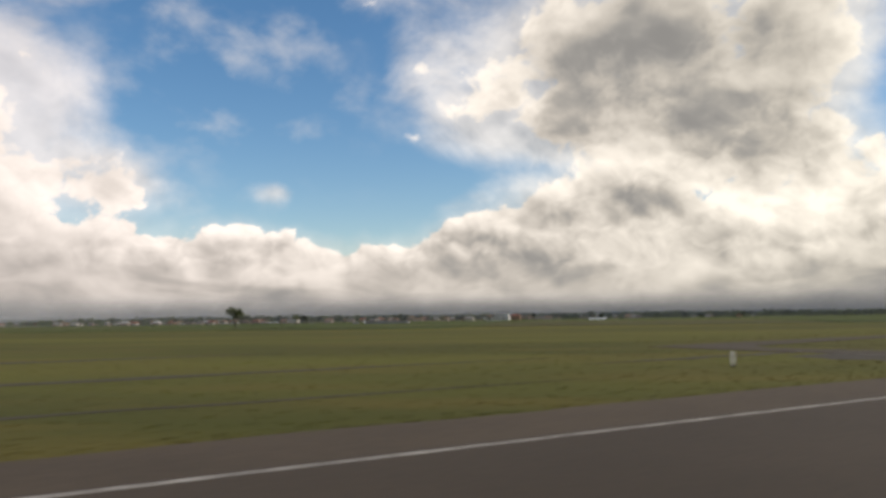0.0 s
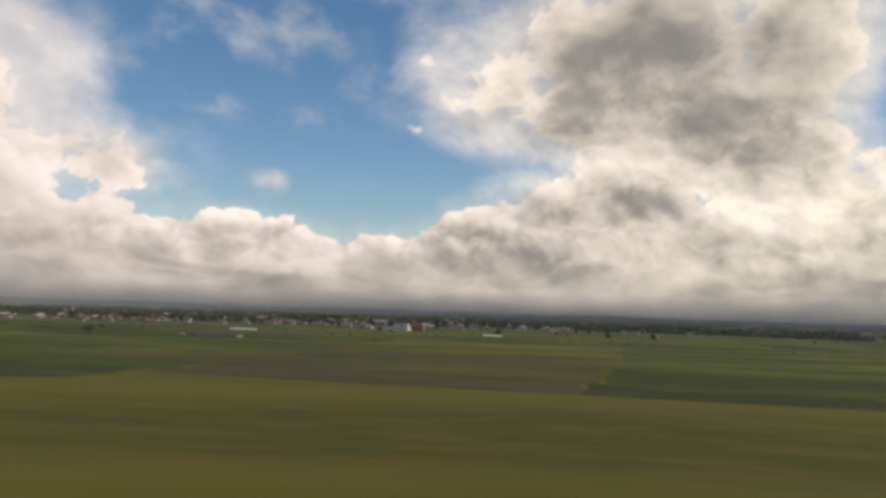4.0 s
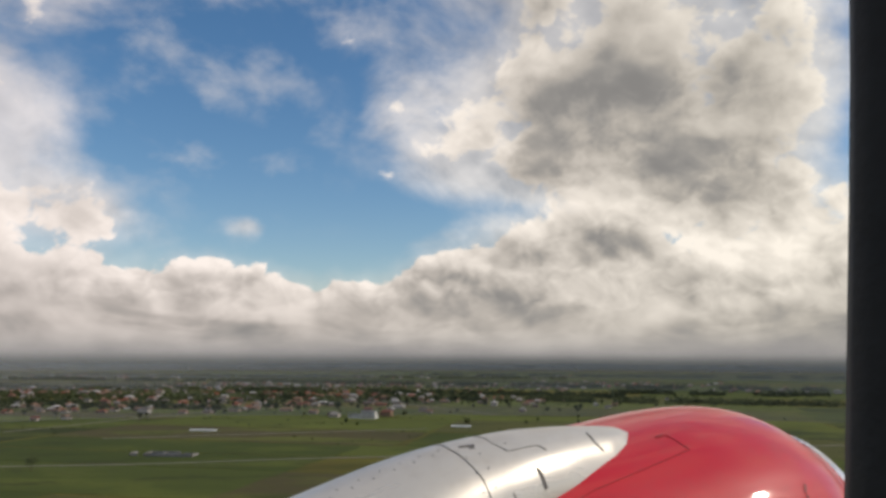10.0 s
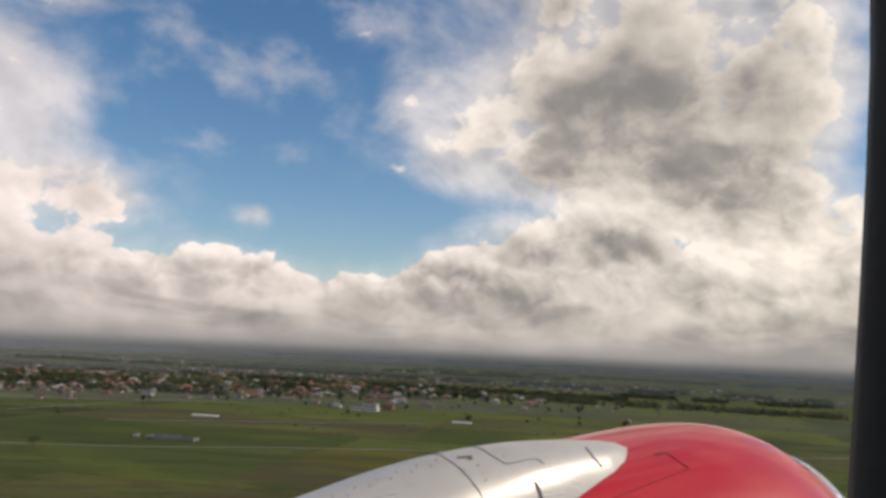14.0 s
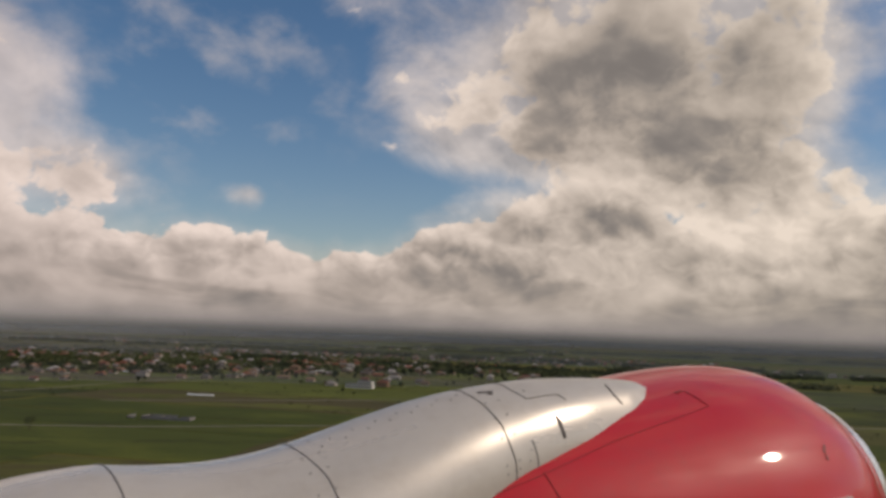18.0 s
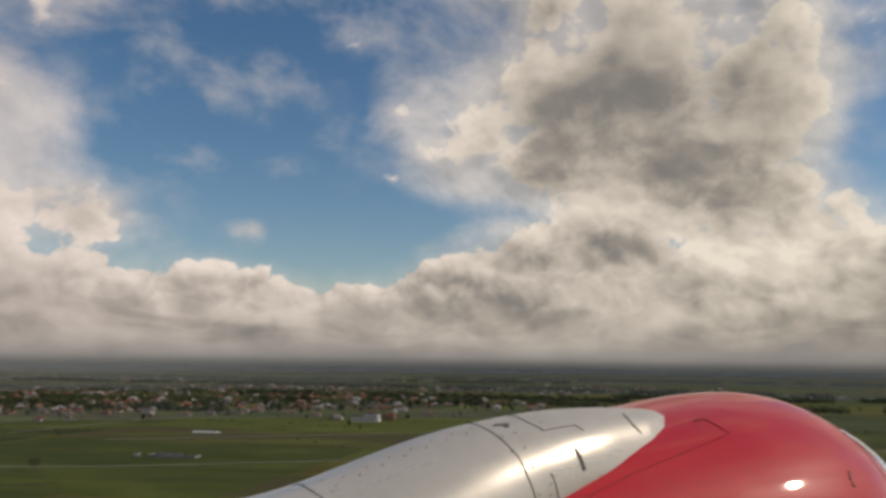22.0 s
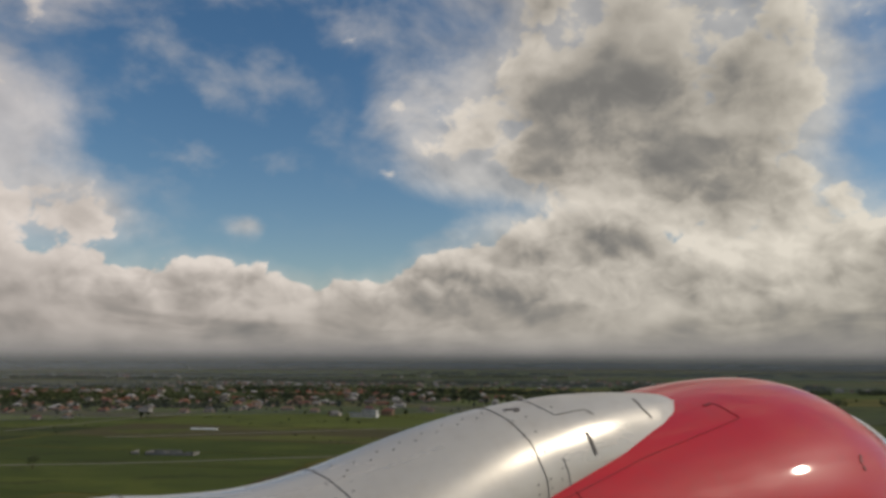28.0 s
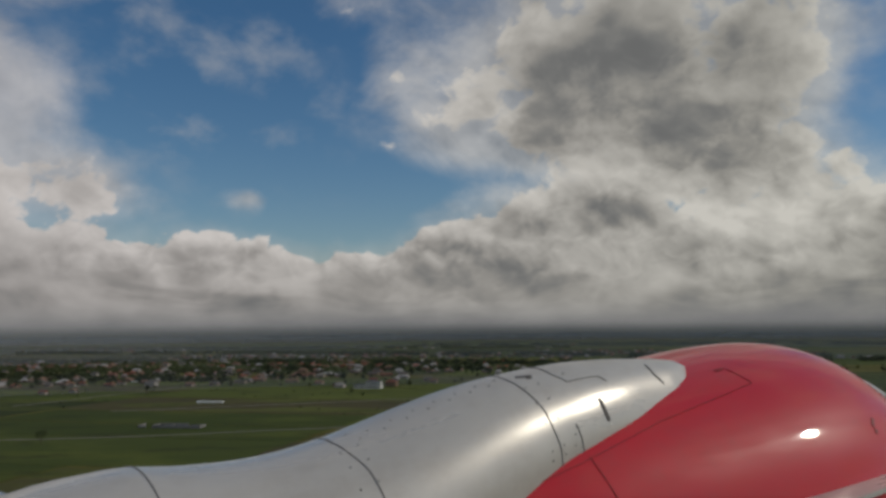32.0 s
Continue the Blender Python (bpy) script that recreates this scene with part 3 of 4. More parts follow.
# grass tufts beside the runway
rng = random.Random(4)
verts, faces = [], []
for i in range(7000):
    s, q = rng.uniform(-60, 210), SHOULDER + 0.2 + rng.random() ** 1.7 * 75
    if abs(s - TX) < 8 + 16 * math.exp(-(q - 27) / 6.0) and q < 82:
        continue
    hgt, wd = rng.uniform(0.03, 0.09), rng.uniform(0.06, 0.18)
    an = rng.uniform(0, math.pi)
    dx, dy = wd * math.cos(an), wd * math.sin(an)
    lx, ly = rng.uniform(-0.12, 0.12), rng.uniform(-0.12, 0.12)
    k = len(verts)
    verts += [(s - dx, q - dy, 0), (s + dx, q + dy, 0), (s + dx * 0.3 + lx, q + dy * 0.3 + ly, hgt), (s - dy * 0.8, q + dx * 0.8, 0), (s + dy * 0.8, q - dx * 0.8, 0), (s - lx, q - ly, hgt * 0.9)]
    faces += [(k, k + 1, k + 2), (k + 3, k + 4, k + 5)]
me = bpy.data.meshes.new("grass")
me.from_pydata(verts, [], faces)
me.materials.append(M_GRASS)
tagged(shared("grass", me, m=RM), "rough uneven grass tufts on the airfield verge", "grass", kind="stuff")


def marker(s, q, rot=0.0, size=1.0):
    """An A-shaped runway marker board: two leaning panels, white to one side and black to the other."""
    e = empty("marker_board", Matrix.Translation(rw(s, q)) @ pose(0, 0, 0, 0, 0, rot - HEAD))
    for sg, mat, lb in ((-1, M_SIGN_BLACK, "black panel"), (1, M_SIGN_WHITE, "white panel")):
        bm = bmesh.new()
        box(bm, -0.03, -0.75 * size, 0, 0.03, 0.75 * size, 1.15 * size, 0.012)
        part("panel", bm, mat, e, lb, m=pose(sg * 0.36 * size, 0, 0.0, 0, -sg * 18, 0))
    bm = bmesh.new()
    box(bm, -0.05, -0.6 * size, 1.06 * size, 0.05, 0.6 * size, 1.14 * size, 0.015)
    part("ridge", bm, M_SIGN_WHITE, e)
    for sg in (-1, 1):
        bm = bmesh.new()
        box(bm, -0.02, sg * 0.55 * size - 0.03, 0, 0.02, sg * 0.55 * size + 0.03, 1.05 * size)
        part("leg", bm, M_SIGN_BLACK, e)
    return tagged(e, "white and black A-shaped marker board in the grass", "marker", "runway markers")


for s, q, rot in MARKERS:
    marker(s, q, rot)


def post(s, q, w_, h_, rot=0.0):
    """A white boundary plate on a short foot."""
    e = empty("marker_post", Matrix.Translation(rw(s, q)) @ pose(0, 0, 0, 0, 0, rot - HEAD))
    bm = bmesh.new()
    box(bm, -w_ / 2, -min(0.12, w_ / 2), 0.14, w_ / 2, min(0.12, w_ / 2), h_, 0.02)
    part("plate", bm, M_SIGN_WHITE, e)
    bm = bmesh.new()
    box(bm, -w_ / 2 - 0.05, -0.2, 0, w_ / 2 + 0.05, 0.2, 0.15, 0.02)
    part("foot", bm, M_SIGN_BLACK, e)
    return tagged(e, "white painted marker post standing in the grass", "marker", "runway posts")


for s, q, w_, h_, rot in POSTS:
    post(s, q, w_, h_, rot)


# ---- the airliner: cowling, pylon fairing, wing and cabin window ----
AIR_M = Matrix(AIRFRAME)
air = empty("airliner", AIR_M)
tagged(air, "airliner in flight with red engine cowling and pale grey pylon", "aircraft")

AXIS_V, AXIS_W = 3.166, -1.360
COWL = [(-1.2, 0.344), (-0.4, 0.385), (0.4, 0.485), (1.2, 0.637), (2, 0.757), (2.6, 0.806), (3, 0.834), (3.35, 0.867), (3.68, 0.875), (3.92, 0.856), (4.12, 0.808), (4.3, 0.730), (4.44, 0.638)]


def cowl_r(u_):
    return eased(COWL, u_, 0.14)


def ring_at(u_, r, n=96):
    return [(u_, AXIS_V + r * math.cos(k * math.tau / n), AXIS_W + r * math.sin(k * math.tau / n)) for k in range(n)]


def cowl_pt(u_, ang, lift=0.0):
    """A point on the cowling; the angle runs from inboard (0) over the top (90)."""
    r = cowl_r(u_) + lift
    return Vector((u_, AXIS_V - r * math.cos(radians(ang)), AXIS_W + r * math.sin(radians(ang))))


bm = bmesh.new()
loft(bm, [ring_at(u_, cowl_r(u_)) for u_ in list(np.arange(-1.2, 4.2, 0.08)) + [4.24, 4.30, 4.36, 4.41]], caps=False)
cowl = part("engine_cowling", bm, M_RED, air, "glossy red engine cowling with reflections", smooth=True)
bm = bmesh.new()
LIP = [(4.405, cowl_r(4.405) + 0.002)] + [(4.41 + 0.14 * math.sin(radians(q)), cowl_r(4.41) - 0.09 * (1 - math.cos(radians(q)))) for q in range(10, 181, 10)]
loft(bm, [ring_at(u_, r) for u_, r in LIP] + [ring_at(3.6, 0.62)], caps=False)
part("inlet_lip", bm, M_LIP, cowl, "bare polished metal inlet lip", smooth=True)


def strip(name, pts, norms, width, mat, parent, lift=0.003, label=""):
    """A thin ribbon laid along points on a surface."""
    bm = bmesh.new()
    rows = []
    for i, p in enumerate(pts):
        d = (pts[min(i + 1, len(pts) - 1)] - pts[max(i - 1, 0)]).normalized()
        side = d.cross(norms[i]).normalized()
        up = norms[i]
        rows.append([p - side * width / 2 - up * 0.004, p - side * width / 2 + up * lift, p + side * width / 2 + up * lift, p + side * width / 2 - up * 0.004])
    loft(bm, rows)
    return part(name, bm, mat, parent, label)


def cowl_strip(name, path, width, mat, label="", n=26):
    pts, ns = [], []
    for (u0, a0), (u1, a1) in zip(path, path[1:]):
        for k in range(n):
            f = k / (n - 1)
            u_, an = u0 + (u1 - u0) * f, a0 + (a1 - a0) * f
            pts.append(cowl_pt(u_, an))
            ns.append(Vector((0, -math.cos(radians(an)), math.sin(radians(an)))))
    keep = [0] + [i for i in range(1, len(pts)) if (pts[i] - pts[i - 1]).length > 1e-5]
    return strip(name, [pts[i] for i in keep], [ns[i] for i in keep], width, mat, cowl, label=label)


cowl_strip("panel_gap", [(1.2, 33), (2.02, 42.5), (2.51, 50), (3.20, 57)], 0.0022, M_RED_SEAM)
cowl_strip("panel_gap", [(3.20, 57), (3.17, 66.5)], 0.0018, M_RED_SEAM)
cowl_strip("panel_gap", [(2.07, 44), (2.12, 20)], 0.002, M_RED_SEAM)
for u_, an, du, da in ((3.10, 66.5, 0.05, 0.5), (3.74, 33, 0.03, 2.5), (3.735, 30.5, 0.0, 1.4)):
    cowl_strip("stencil", [(u_, an), (u_ + du + 0.01, an + da)], 0.016, M_RED_SEAM, n=5)

# strake: a slim fin on the inboard side
bm = bmesh.new()
STR = []
for k in range(14):
    f = k / 13
    u_ = 2.95 + 0.85 * f
    base = cowl_pt(u_, 16.0 + 1.5 * f, -0.01)
    nn = Vector((0, -0.985, 0.17))
    hh = 0.20 * math.sin(math.pi * min(1.0, (1 - f) * 0.62 + 0.02)) ** 0.8
    tt = Vector((0, 0.17, 0.985)) * 0.016
    STR.append([base - tt, base + nn * hh - tt * 0.6, base + nn * hh + tt * 0.6, base + tt])
loft(bm, STR)
part("strake", bm, M_SILVER, cowl, "pale grey metal strake fin")

# pylon fairing
PYLON_V = 2.93
CREST = [(-1.4, -1.0), (-0.4, -0.86), (0.0, -0.735), (0.14, -0.7), (0.25, -0.692), (0.4, -0.68), (0.52, -0.7), (0.66, -0.709), (0.81, -0.712), (0.946, -0.7), (1.104, -0.672), (1.252, -0.635), (1.41, -0.594), (1.595, -0.551), (1.77, -0.52), (2.0, -0.495), (2.25, -0.48), (2.52, -0.486), (2.81, -0.508), (2.96, -0.532), (3.01, -0.575)]
HALF = [(-1.4, 0.75), (0, 0.6), (0.8, 0.47), (1.5, 0.37), (1.97, 0.302), (2.12, 0.287), (2.26, 0.267), (2.42, 0.247), (2.6, 0.21), (2.77, 0.178), (2.9, 0.135), (2.96, 0.09), (3.0, 0.03), (3.01, 0.008)]


def pylon_pt(u_, ang, lift=0.0):
    """A point on the fairing; the angle runs from inboard (0) over the crest (90)."""
    c, h = eased(CREST, u_, 0.06), table(HALF, u_)
    hh = 0.33 + 0.12 * max(0, 2.3 - u_)
    r = h + lift
    if ang < 0:
        return Vector((u_, PYLON_V - r, c - hh + ang * 0.01))
    if ang > 180:
        return Vector((u_, PYLON_V + r, c - hh - (ang - 180) * 0.01))
    sn = math.sin(radians(ang))
    return Vector((u_, PYLON_V - r * math.cos(radians(ang)) , c - hh + (hh + lift) * sn ** 0.9))


ANG = [-70, -30] + [180 * k / 30 for k in range(31)] + [210, 250]
bm = bmesh.new()
US = list(np.arange(-1.4, 2.7, 0.07)) + list(np.arange(2.7, 3.011, 0.02))
loft(bm, [[pylon_pt(u_, an) for an in ANG] for u_ in US], ring_closed=False, caps=False)
pylon = part("pylon_fairing", bm, M_SILVER, air, "pale grey metal pylon fairing with rivets", smooth=True)


def pylon_strip(name, path, width, mat, label="", n=22):
    pts, ns = [], []
    for (u0, a0), (u1, a1) in zip(path, path[1:]):
        for k in range(n):
            f = k / (n - 1)
            u_, an = u0 + (u1 - u0) * f, a0 + (a1 - a0) * f
            p = pylon_pt(u_, an)
            if pts and (p - pts[-1]).length < 1e-5:
                continue
            t1 = pylon_pt(u_, an + 2) - pylon_pt(u_, an - 2)
            t2 = pylon_pt(u_ + 0.02, an) - pylon_pt(u_ - 0.02, an)
            nn = t2.cross(t1).normalized()
            if nn.z < 0:
                nn = -nn
            pts.append(p)
            ns.append(nn)
    return strip(name, pts, ns, width, mat, pylon, label=label)


pylon_strip("panel_gap", [(1.935, -8), (1.94, 12), (1.92, 26), (1.91, 38), (1.88, 54), (1.85, 75), (1.85, 130)], 0.0024, M_GAP)
pylon_strip("panel_gap", [(1.16, 20), (1.13, 52), (1.10, 66), (1.08, 81), (1.08, 130)], 0.0024, M_GAP)
pylon_strip("panel_gap", [(2.05, 96), (2.06, 68), (2.10, 55), (2.28, 54), (2.31, 47)], 0.0018, M_GAP)
pylon_strip("panel_gap", [(2.045, 22), (2.06, 12), (2.065, -4)], 0.0024, M_GAP)
pylon_strip("panel_gap", [(0.55, 20), (0.45, 60), (0.40, 120)], 0.003, M_GAP)
pylon_strip("vent_slot", [(2.215, 34), (2.235, 16)], 0.018, M_SEAM, "dark narrow vent slot")
pylon_strip("vent_slot", [(2.64, 66), (2.65, 51), (2.685, 40)], 0.009, M_SEAM, "dark narrow vent slot")
pylon_strip("stencil", [(1.90, 75), (1.97, 72)], 0.012, M_SEAM, n=4)
pylon_strip("stencil", [(1.935, 70), (1.96, 69)], 0.008, M_SEAM, n=4)
bm = bmesh.new()
bmesh.ops.create_cone(bm, cap_ends=True, segments=8, radius1=0.0042, radius2=0.003, depth=0.006)
me_rivet = bpy.data.meshes.new("rivet")
bm.to_mesh(me_rivet)
bm.free()
me_rivet.materials.append(M_GAP)
RIV = [(u_ + o, 74 + d) for u_ in np.arange(1.17, 1.83, 0.098) for o, d in ((0, 0), (0.045, 5))]
RIV += [(1.925 + o, an) for an in (8, 13, 30, 45, 60) for o in (-0.035, 0.035)] + [(1.11 + o, an) for an in (45, 58, 70, 85) for o in (-0.035, 0.035)] + [(2.12, 65), (2.02, 10), (2.03, 16)]
for u_, an in RIV:
    p = pylon_pt(u_, an)
    nn = (pylon_pt(u_, an, 0.05) - p).normalized()
    shared("rivet", me_rivet, pylon, Matrix.Translation(p) @ nn.to_track_quat("Z", "Y").to_matrix().to_4x4())

# wing: swept, with a rounded leading edge
bm = bmesh.new()
FOIL = [(1.0, 0.0), (0.7, 0.045), (0.4, 0.075), (0.2, 0.072), (0.1, 0.058), (0.05, 0.044), (0.02, 0.030), (0.006, 0.016), (0.0, 0.0), (0.006, -0.012), (0.03, -0.024), (0.1, -0.036), (0.4, -0.045), (1.0, -0.004)]
secs = []
for v_ in np.arange(1.15, 15.1, 0.35):
    le, ch, wz = 0.12 - 0.52 * (v_ - 4.7), 5.2 - 0.26 * v_, -1.09 + 0.09 * (v_ - 4.7)
    secs.append([(le - x * ch, v_, wz + z * ch * 0.72) for x, z in FOIL])
loft(bm, secs)
wing = part("wing", bm, M_SILVER, air, "pale grey swept wing leading edge", smooth=True)
for v0, v1 in ((4.25, 7.6), (7.7, 11.2), (11.3, 14.8)):
    bm = bmesh.new()
    rr = []
    for v_ in np.linspace(v0, v1, 12):
        le, ch, wz = 0.12 - 0.52 * (v_ - 4.7), 5.2 - 0.26 * v_, -1.09 + 0.09 * (v_ - 4.7)
        rr.append([(le + 0.05 - x * 0.55, v_, wz + z * 0.8) for x, z in ((1.0, 0.215), (0.6, 0.20), (0.3, 0.155), (0.1, 0.09), (0.0, 0.01), (0.06, -0.06), (0.3, -0.08), (0.7, 0.12))])
    loft(bm, rr)
    part("slat", bm, M_LIP, wing, "bare metal leading edge slat", smooth=True)
bm = bmesh.new()
rr = []
for k in range(11):
    f = k / 10
    v_ = 3.55 + 0.75 * f
    h = 0.06 * math.sin(math.pi * f)
    le = 0.62 - 0.42 * (v_ - 3.9)
    rr.append([(le - x * 0.6, v_, -1.02 + z + h * (1 - abs(x - 0.5))) for x, z in ((1.0, 0.02), (0.7, 0.06), (0.4, 0.06), (0.1, 0.02), (0.0, -0.06), (0.2, -0.14), (1.0, -0.14))])
loft(bm, rr)
part("fillet", bm, M_SILVER, wing, smooth=True)

# cabin window: seal and trim beside the opening
bm = bmesh.new()
wx, wy = WINDOW_AT
prof = [(0.0, 0.02), (0.004, 0.008), (0.016, 0.0), (0.05, -0.004), (0.16, -0.004), (0.16, 0.05), (0.03, 0.05), (0.006, 0.04)]
rr = []
for k in range(13):
    z = -0.45 + 0.9 * k / 12
    bend = 0.10 * (z / 0.45) ** 4
    rr.append([(wx + x - bend * 0.3 + 0.08 * z, wy + y, ALT + z) for x, y in prof])
inv = AIR_M.inverted()
loft(bm, [[inv @ Vector(p) for p in r] for r in rr])
part("window_seal", bm, M_FRAME, air, "dark rubber cabin window seal", smooth=True)
bm = bmesh.new()
box(bm, wx + 0.05, wy + 0.05, ALT - 0.45, wx + 0.16, wy + 0.075, ALT + 0.45, 0.006)
bmesh.ops.transform(bm, matrix=inv, verts=bm.verts)
part("window_trim", bm, M_FRAME_GREY, air, "grey cabin window trim")

# ---- fields, woods and tracks on the plain ----
rng = random.Random(11)


def polar(a_, d):
    """A place on the plain by azimuth (degrees from +y towards +x) and distance."""
    return Vector((d * math.sin(radians(a_)), d * math.cos(radians(a_)), 0))


FIELD_TURN = radians(-13)
cells = [(-2600.0, 190.0, 2600.0, 3600.0)]
done = []
while cells:
    x0, y0, x1, y1 = cells.pop()
    lim = 55 + 0.13 * max(y0, 100)
    if x1 - x0 < lim * 3.4 and y1 - y0 < lim * 1.1:
        done.append((x0, y0, x1, y1))
        continue
    if (x1 - x0) > 2.4 * (y1 - y0):
        c = x0 + (x1 - x0) * rng.uniform(0.35, 0.65)
        cells += [(x0, y0, c, y1), (c, y0, x1, y1)]
    else:
        c = y0 + (y1 - y0) * rng.uniform(0.35, 0.65)
        cells += [(x0, y0, x1, c), (x0, c, x1, y1)]
ct, st = math.cos(FIELD_TURN), math.sin(FIELD_TURN)
nfield = 0
for x0, y0, x1, y1 in done:
    if rng.random() < 0.08:
        continue
    gp = rng.uniform(0.5, 2.0)
    cs = [(x0 + gp, y0 + gp), (x1 - gp, y0 + gp), (x1 - gp, y1 - gp), (x0 + gp, y1 - gp)]
    cs = [(x + rng.uniform(-4, 4), y + rng.uniform(-3, 3)) for x, y in cs]
    pts = []
    for (xa, ya), (xb, yb) in zip(cs, cs[1:] + cs[:1]):
        for k in range(6):
            f = k / 6
            x, y = xa + (xb - xa) * f + rng.uniform(-2, 2), ya + (yb - ya) * f + rng.uniform(-2, 2)
            pts.append((x * ct - y * st, x * st + y * ct, 0.10 + 0.004 * (nfield % 5)))
    cx, cy = sum(p[0] for p in pts) / len(pts), sum(p[1] for p in pts) / len(pts)
    if math.hypot(cx, cy) < 260:
        continue
    bm = bmesh.new()
    poly(bm, pts, 0.1)
    part("field", bm, M_FIELD, ground)
    nfield += 1


def crown_mesh(name, r, n, seed, squash=0.8, leaf=0.5):
    """A crown of many small leaf clumps round a few limbs' ends, with gaps and an uneven outline."""
    rg = random.Random(seed)
    vs, fs = [], []
    hubs = [(rg.uniform(-0.6, 0.6) * r, rg.uniform(-0.6, 0.6) * r, rg.uniform(-0.35, 0.55) * r * squash, rg.uniform(0.35, 0.6) * r) for _ in range(7)]
    for i in range(n):
        hx, hy, hz, hr_ = hubs[i % 7]
        d = Vector((rg.gauss(0, 1), rg.gauss(0, 1), rg.gauss(0, 1))).normalized() * hr_ * rg.uniform(0.55, 1.05)
        c = Vector((hx, hy, hz)) + Vector((d.x, d.y, d.z * squash))
        t1 = Vector((rg.gauss(0, 1), rg.gauss(0, 1), rg.gauss(0, 1))).normalized()
        t2 = t1.orthogonal().normalized()
        sz = leaf * rg.uniform(0.6, 1.3)
        k = len(vs)
        vs += [c + t1 * sz, c + t2 * sz * 0.7, c - t1 * sz * 0.8, c - t2 * sz * 0.6]
        fs += [(k, k + 1, k + 2, k + 3)]
    me_ = bpy.data.meshes.new(name)
    me_.from_pydata([tuple(v) for v in vs], [], fs)
    me_.materials.append(M_LEAF)
    return me_


def trunk_mesh(h, r):
    bm_ = bmesh.new()
    loft(bm_, [[(r * s_ * math.cos(k * math.tau / 7) + ox, r * s_ * math.sin(k * math.tau / 7), z) for k in range(7)] for z, s_, ox in ((-0.1, 1.5, 0), (h * 0.2, 1.0, 0.05), (h * 0.6, 0.75, 0.1), (h, 0.4, 0.0))])
    for an in (0.4, 2.3, 4.3):
        loft(bm_, [[(q * math.cos(an) + r * s_ * math.cos(k * math.tau / 5) * 0.6, q * math.sin(an) + r * s_ * math.sin(k * math.tau / 5) * 0.6, z) for k in range(5)] for q, z, s_ in ((0, h * 0.6, 0.8), (h * 0.22, h * 0.95, 0.5), (h * 0.36, h * 1.25, 0.2))])
    me_ = bpy.data.meshes.new("trunk")
    bm_.to_mesh(me_)
    bm_.free()
    me_.materials.append(M_BARK)
    return me_


protos = []
for i in range(5):
    e = empty("tree", Matrix.Translation((0, 0, -0.05)))
    h = (2.2, 2.8, 1.8, 3.2, 2.4)[i]
    shared("trunk", trunk_mesh(h, 0.22), e)
    r = (2.6, 3.2, 2.2, 2.9, 3.6)[i]
    shared("crown", crown_mesh("crown", r, 230, 30 + i, (0.8, 0.9, 1.1, 0.75, 0.7)[i]), e, Matrix.Translation((0, 0, h * 1.05 + r * 0.5)))
    tagged(e, "dark green leafy tree on the plain", "tree", "trees on the plain")
    protos.append(e)
placed_protos = set()


def tree(pos, sc, kind):
    m = Matrix.Translation(pos) @ pose(0, 0, 0, 0, 0, rng.uniform(0, 360)) @ Matrix.Scale(sc, 4)
    p = protos[kind]
    if kind not in placed_protos:
        placed_protos.add(kind)
        p.matrix_basis = m
        return p
    q = copy_thing(p, m)
    q.matrix_basis = m
    return q


# villages: clusters of small houses in gardens with trees between
CLUSTERS = [(-9, 1220, 190, 80, 30), (-24, 1160, 150, 60, 26), (-14, 1830, 288, 108, 50), (-12, 1950, 300, 90, 50), (-30, 1830, 230, 128, 48), (2, 1830, 253, 122, 46), (8, 2000, 300, 90, 46), (-21, 1586, 276, 122, 41), (-33, 1750, 200, 90, 40), (-6, 1403, 206, 112, 36), (12, 2074, 253, 148, 34), (-9, 1562, 230, 94, 34), (-21, 1281, 165, 97, 31), (-28, 1550, 180, 80, 30), (-1, 2684, 368, 148, 29), (-24, 2806, 368, 162, 29), (6, 1281, 180, 97, 21), (-30, 1196, 180, 97, 20), (24, 1830, 207, 135, 18), (-13, 1098, 189, 129, 16), (-3, 1013, 225, 129, 10)]


def house_proto(w_, d_, h_, rise, hip):
    e = empty("house")
    bm_ = bmesh.new()
    box(bm_, -w_ / 2, -d_ / 2, -0.2, w_ / 2, d_ / 2, h_)
    wall = part("wall", bm_, M_WALL, e)
    bm_ = bmesh.new()
    o = 0.45
    rid = w_ / 2 - (d_ / 2 if hip else -o)
    a_ = [bm_.verts.new(p) for p in ((-w_ / 2 - o, -d_ / 2 - o, h_ - 0.1), (w_ / 2 + o, -d_ / 2 - o, h_ - 0.1), (w_ / 2 + o, d_ / 2 + o, h_ - 0.1), (-w_ / 2 - o, d_ / 2 + o, h_ - 0.1), (-rid, 0, h_ + rise), (rid, 0, h_ + rise))]
    for f in ((0, 1, 5, 4), (2, 3, 4, 5), (1, 2, 5), (3, 0, 4), (3, 2, 1, 0)):
        bm_.faces.new([a_[i] for i in f])
    roof = part("roof", bm_, M_ROOF, e)
    bm_ = bmesh.new()
    box(bm_, w_ * 0.18, 0.4, h_ + rise * 0.3, w_ * 0.18 + 0.6, 1.0, h_ + rise + 0.6, 0.04)
    part("chimney", bm_, M_WALL, roof)
    for x in (-w_ * 0.28, w_ * 0.25):
        bm_ = bmesh.new()
        box(bm_, x - 0.55, -d_ / 2 - 0.05, 1.0, x + 0.55, -d_ / 2 + 0.05, 2.2)
        part("window", bm_, M_WINDOW, wall)
    return e


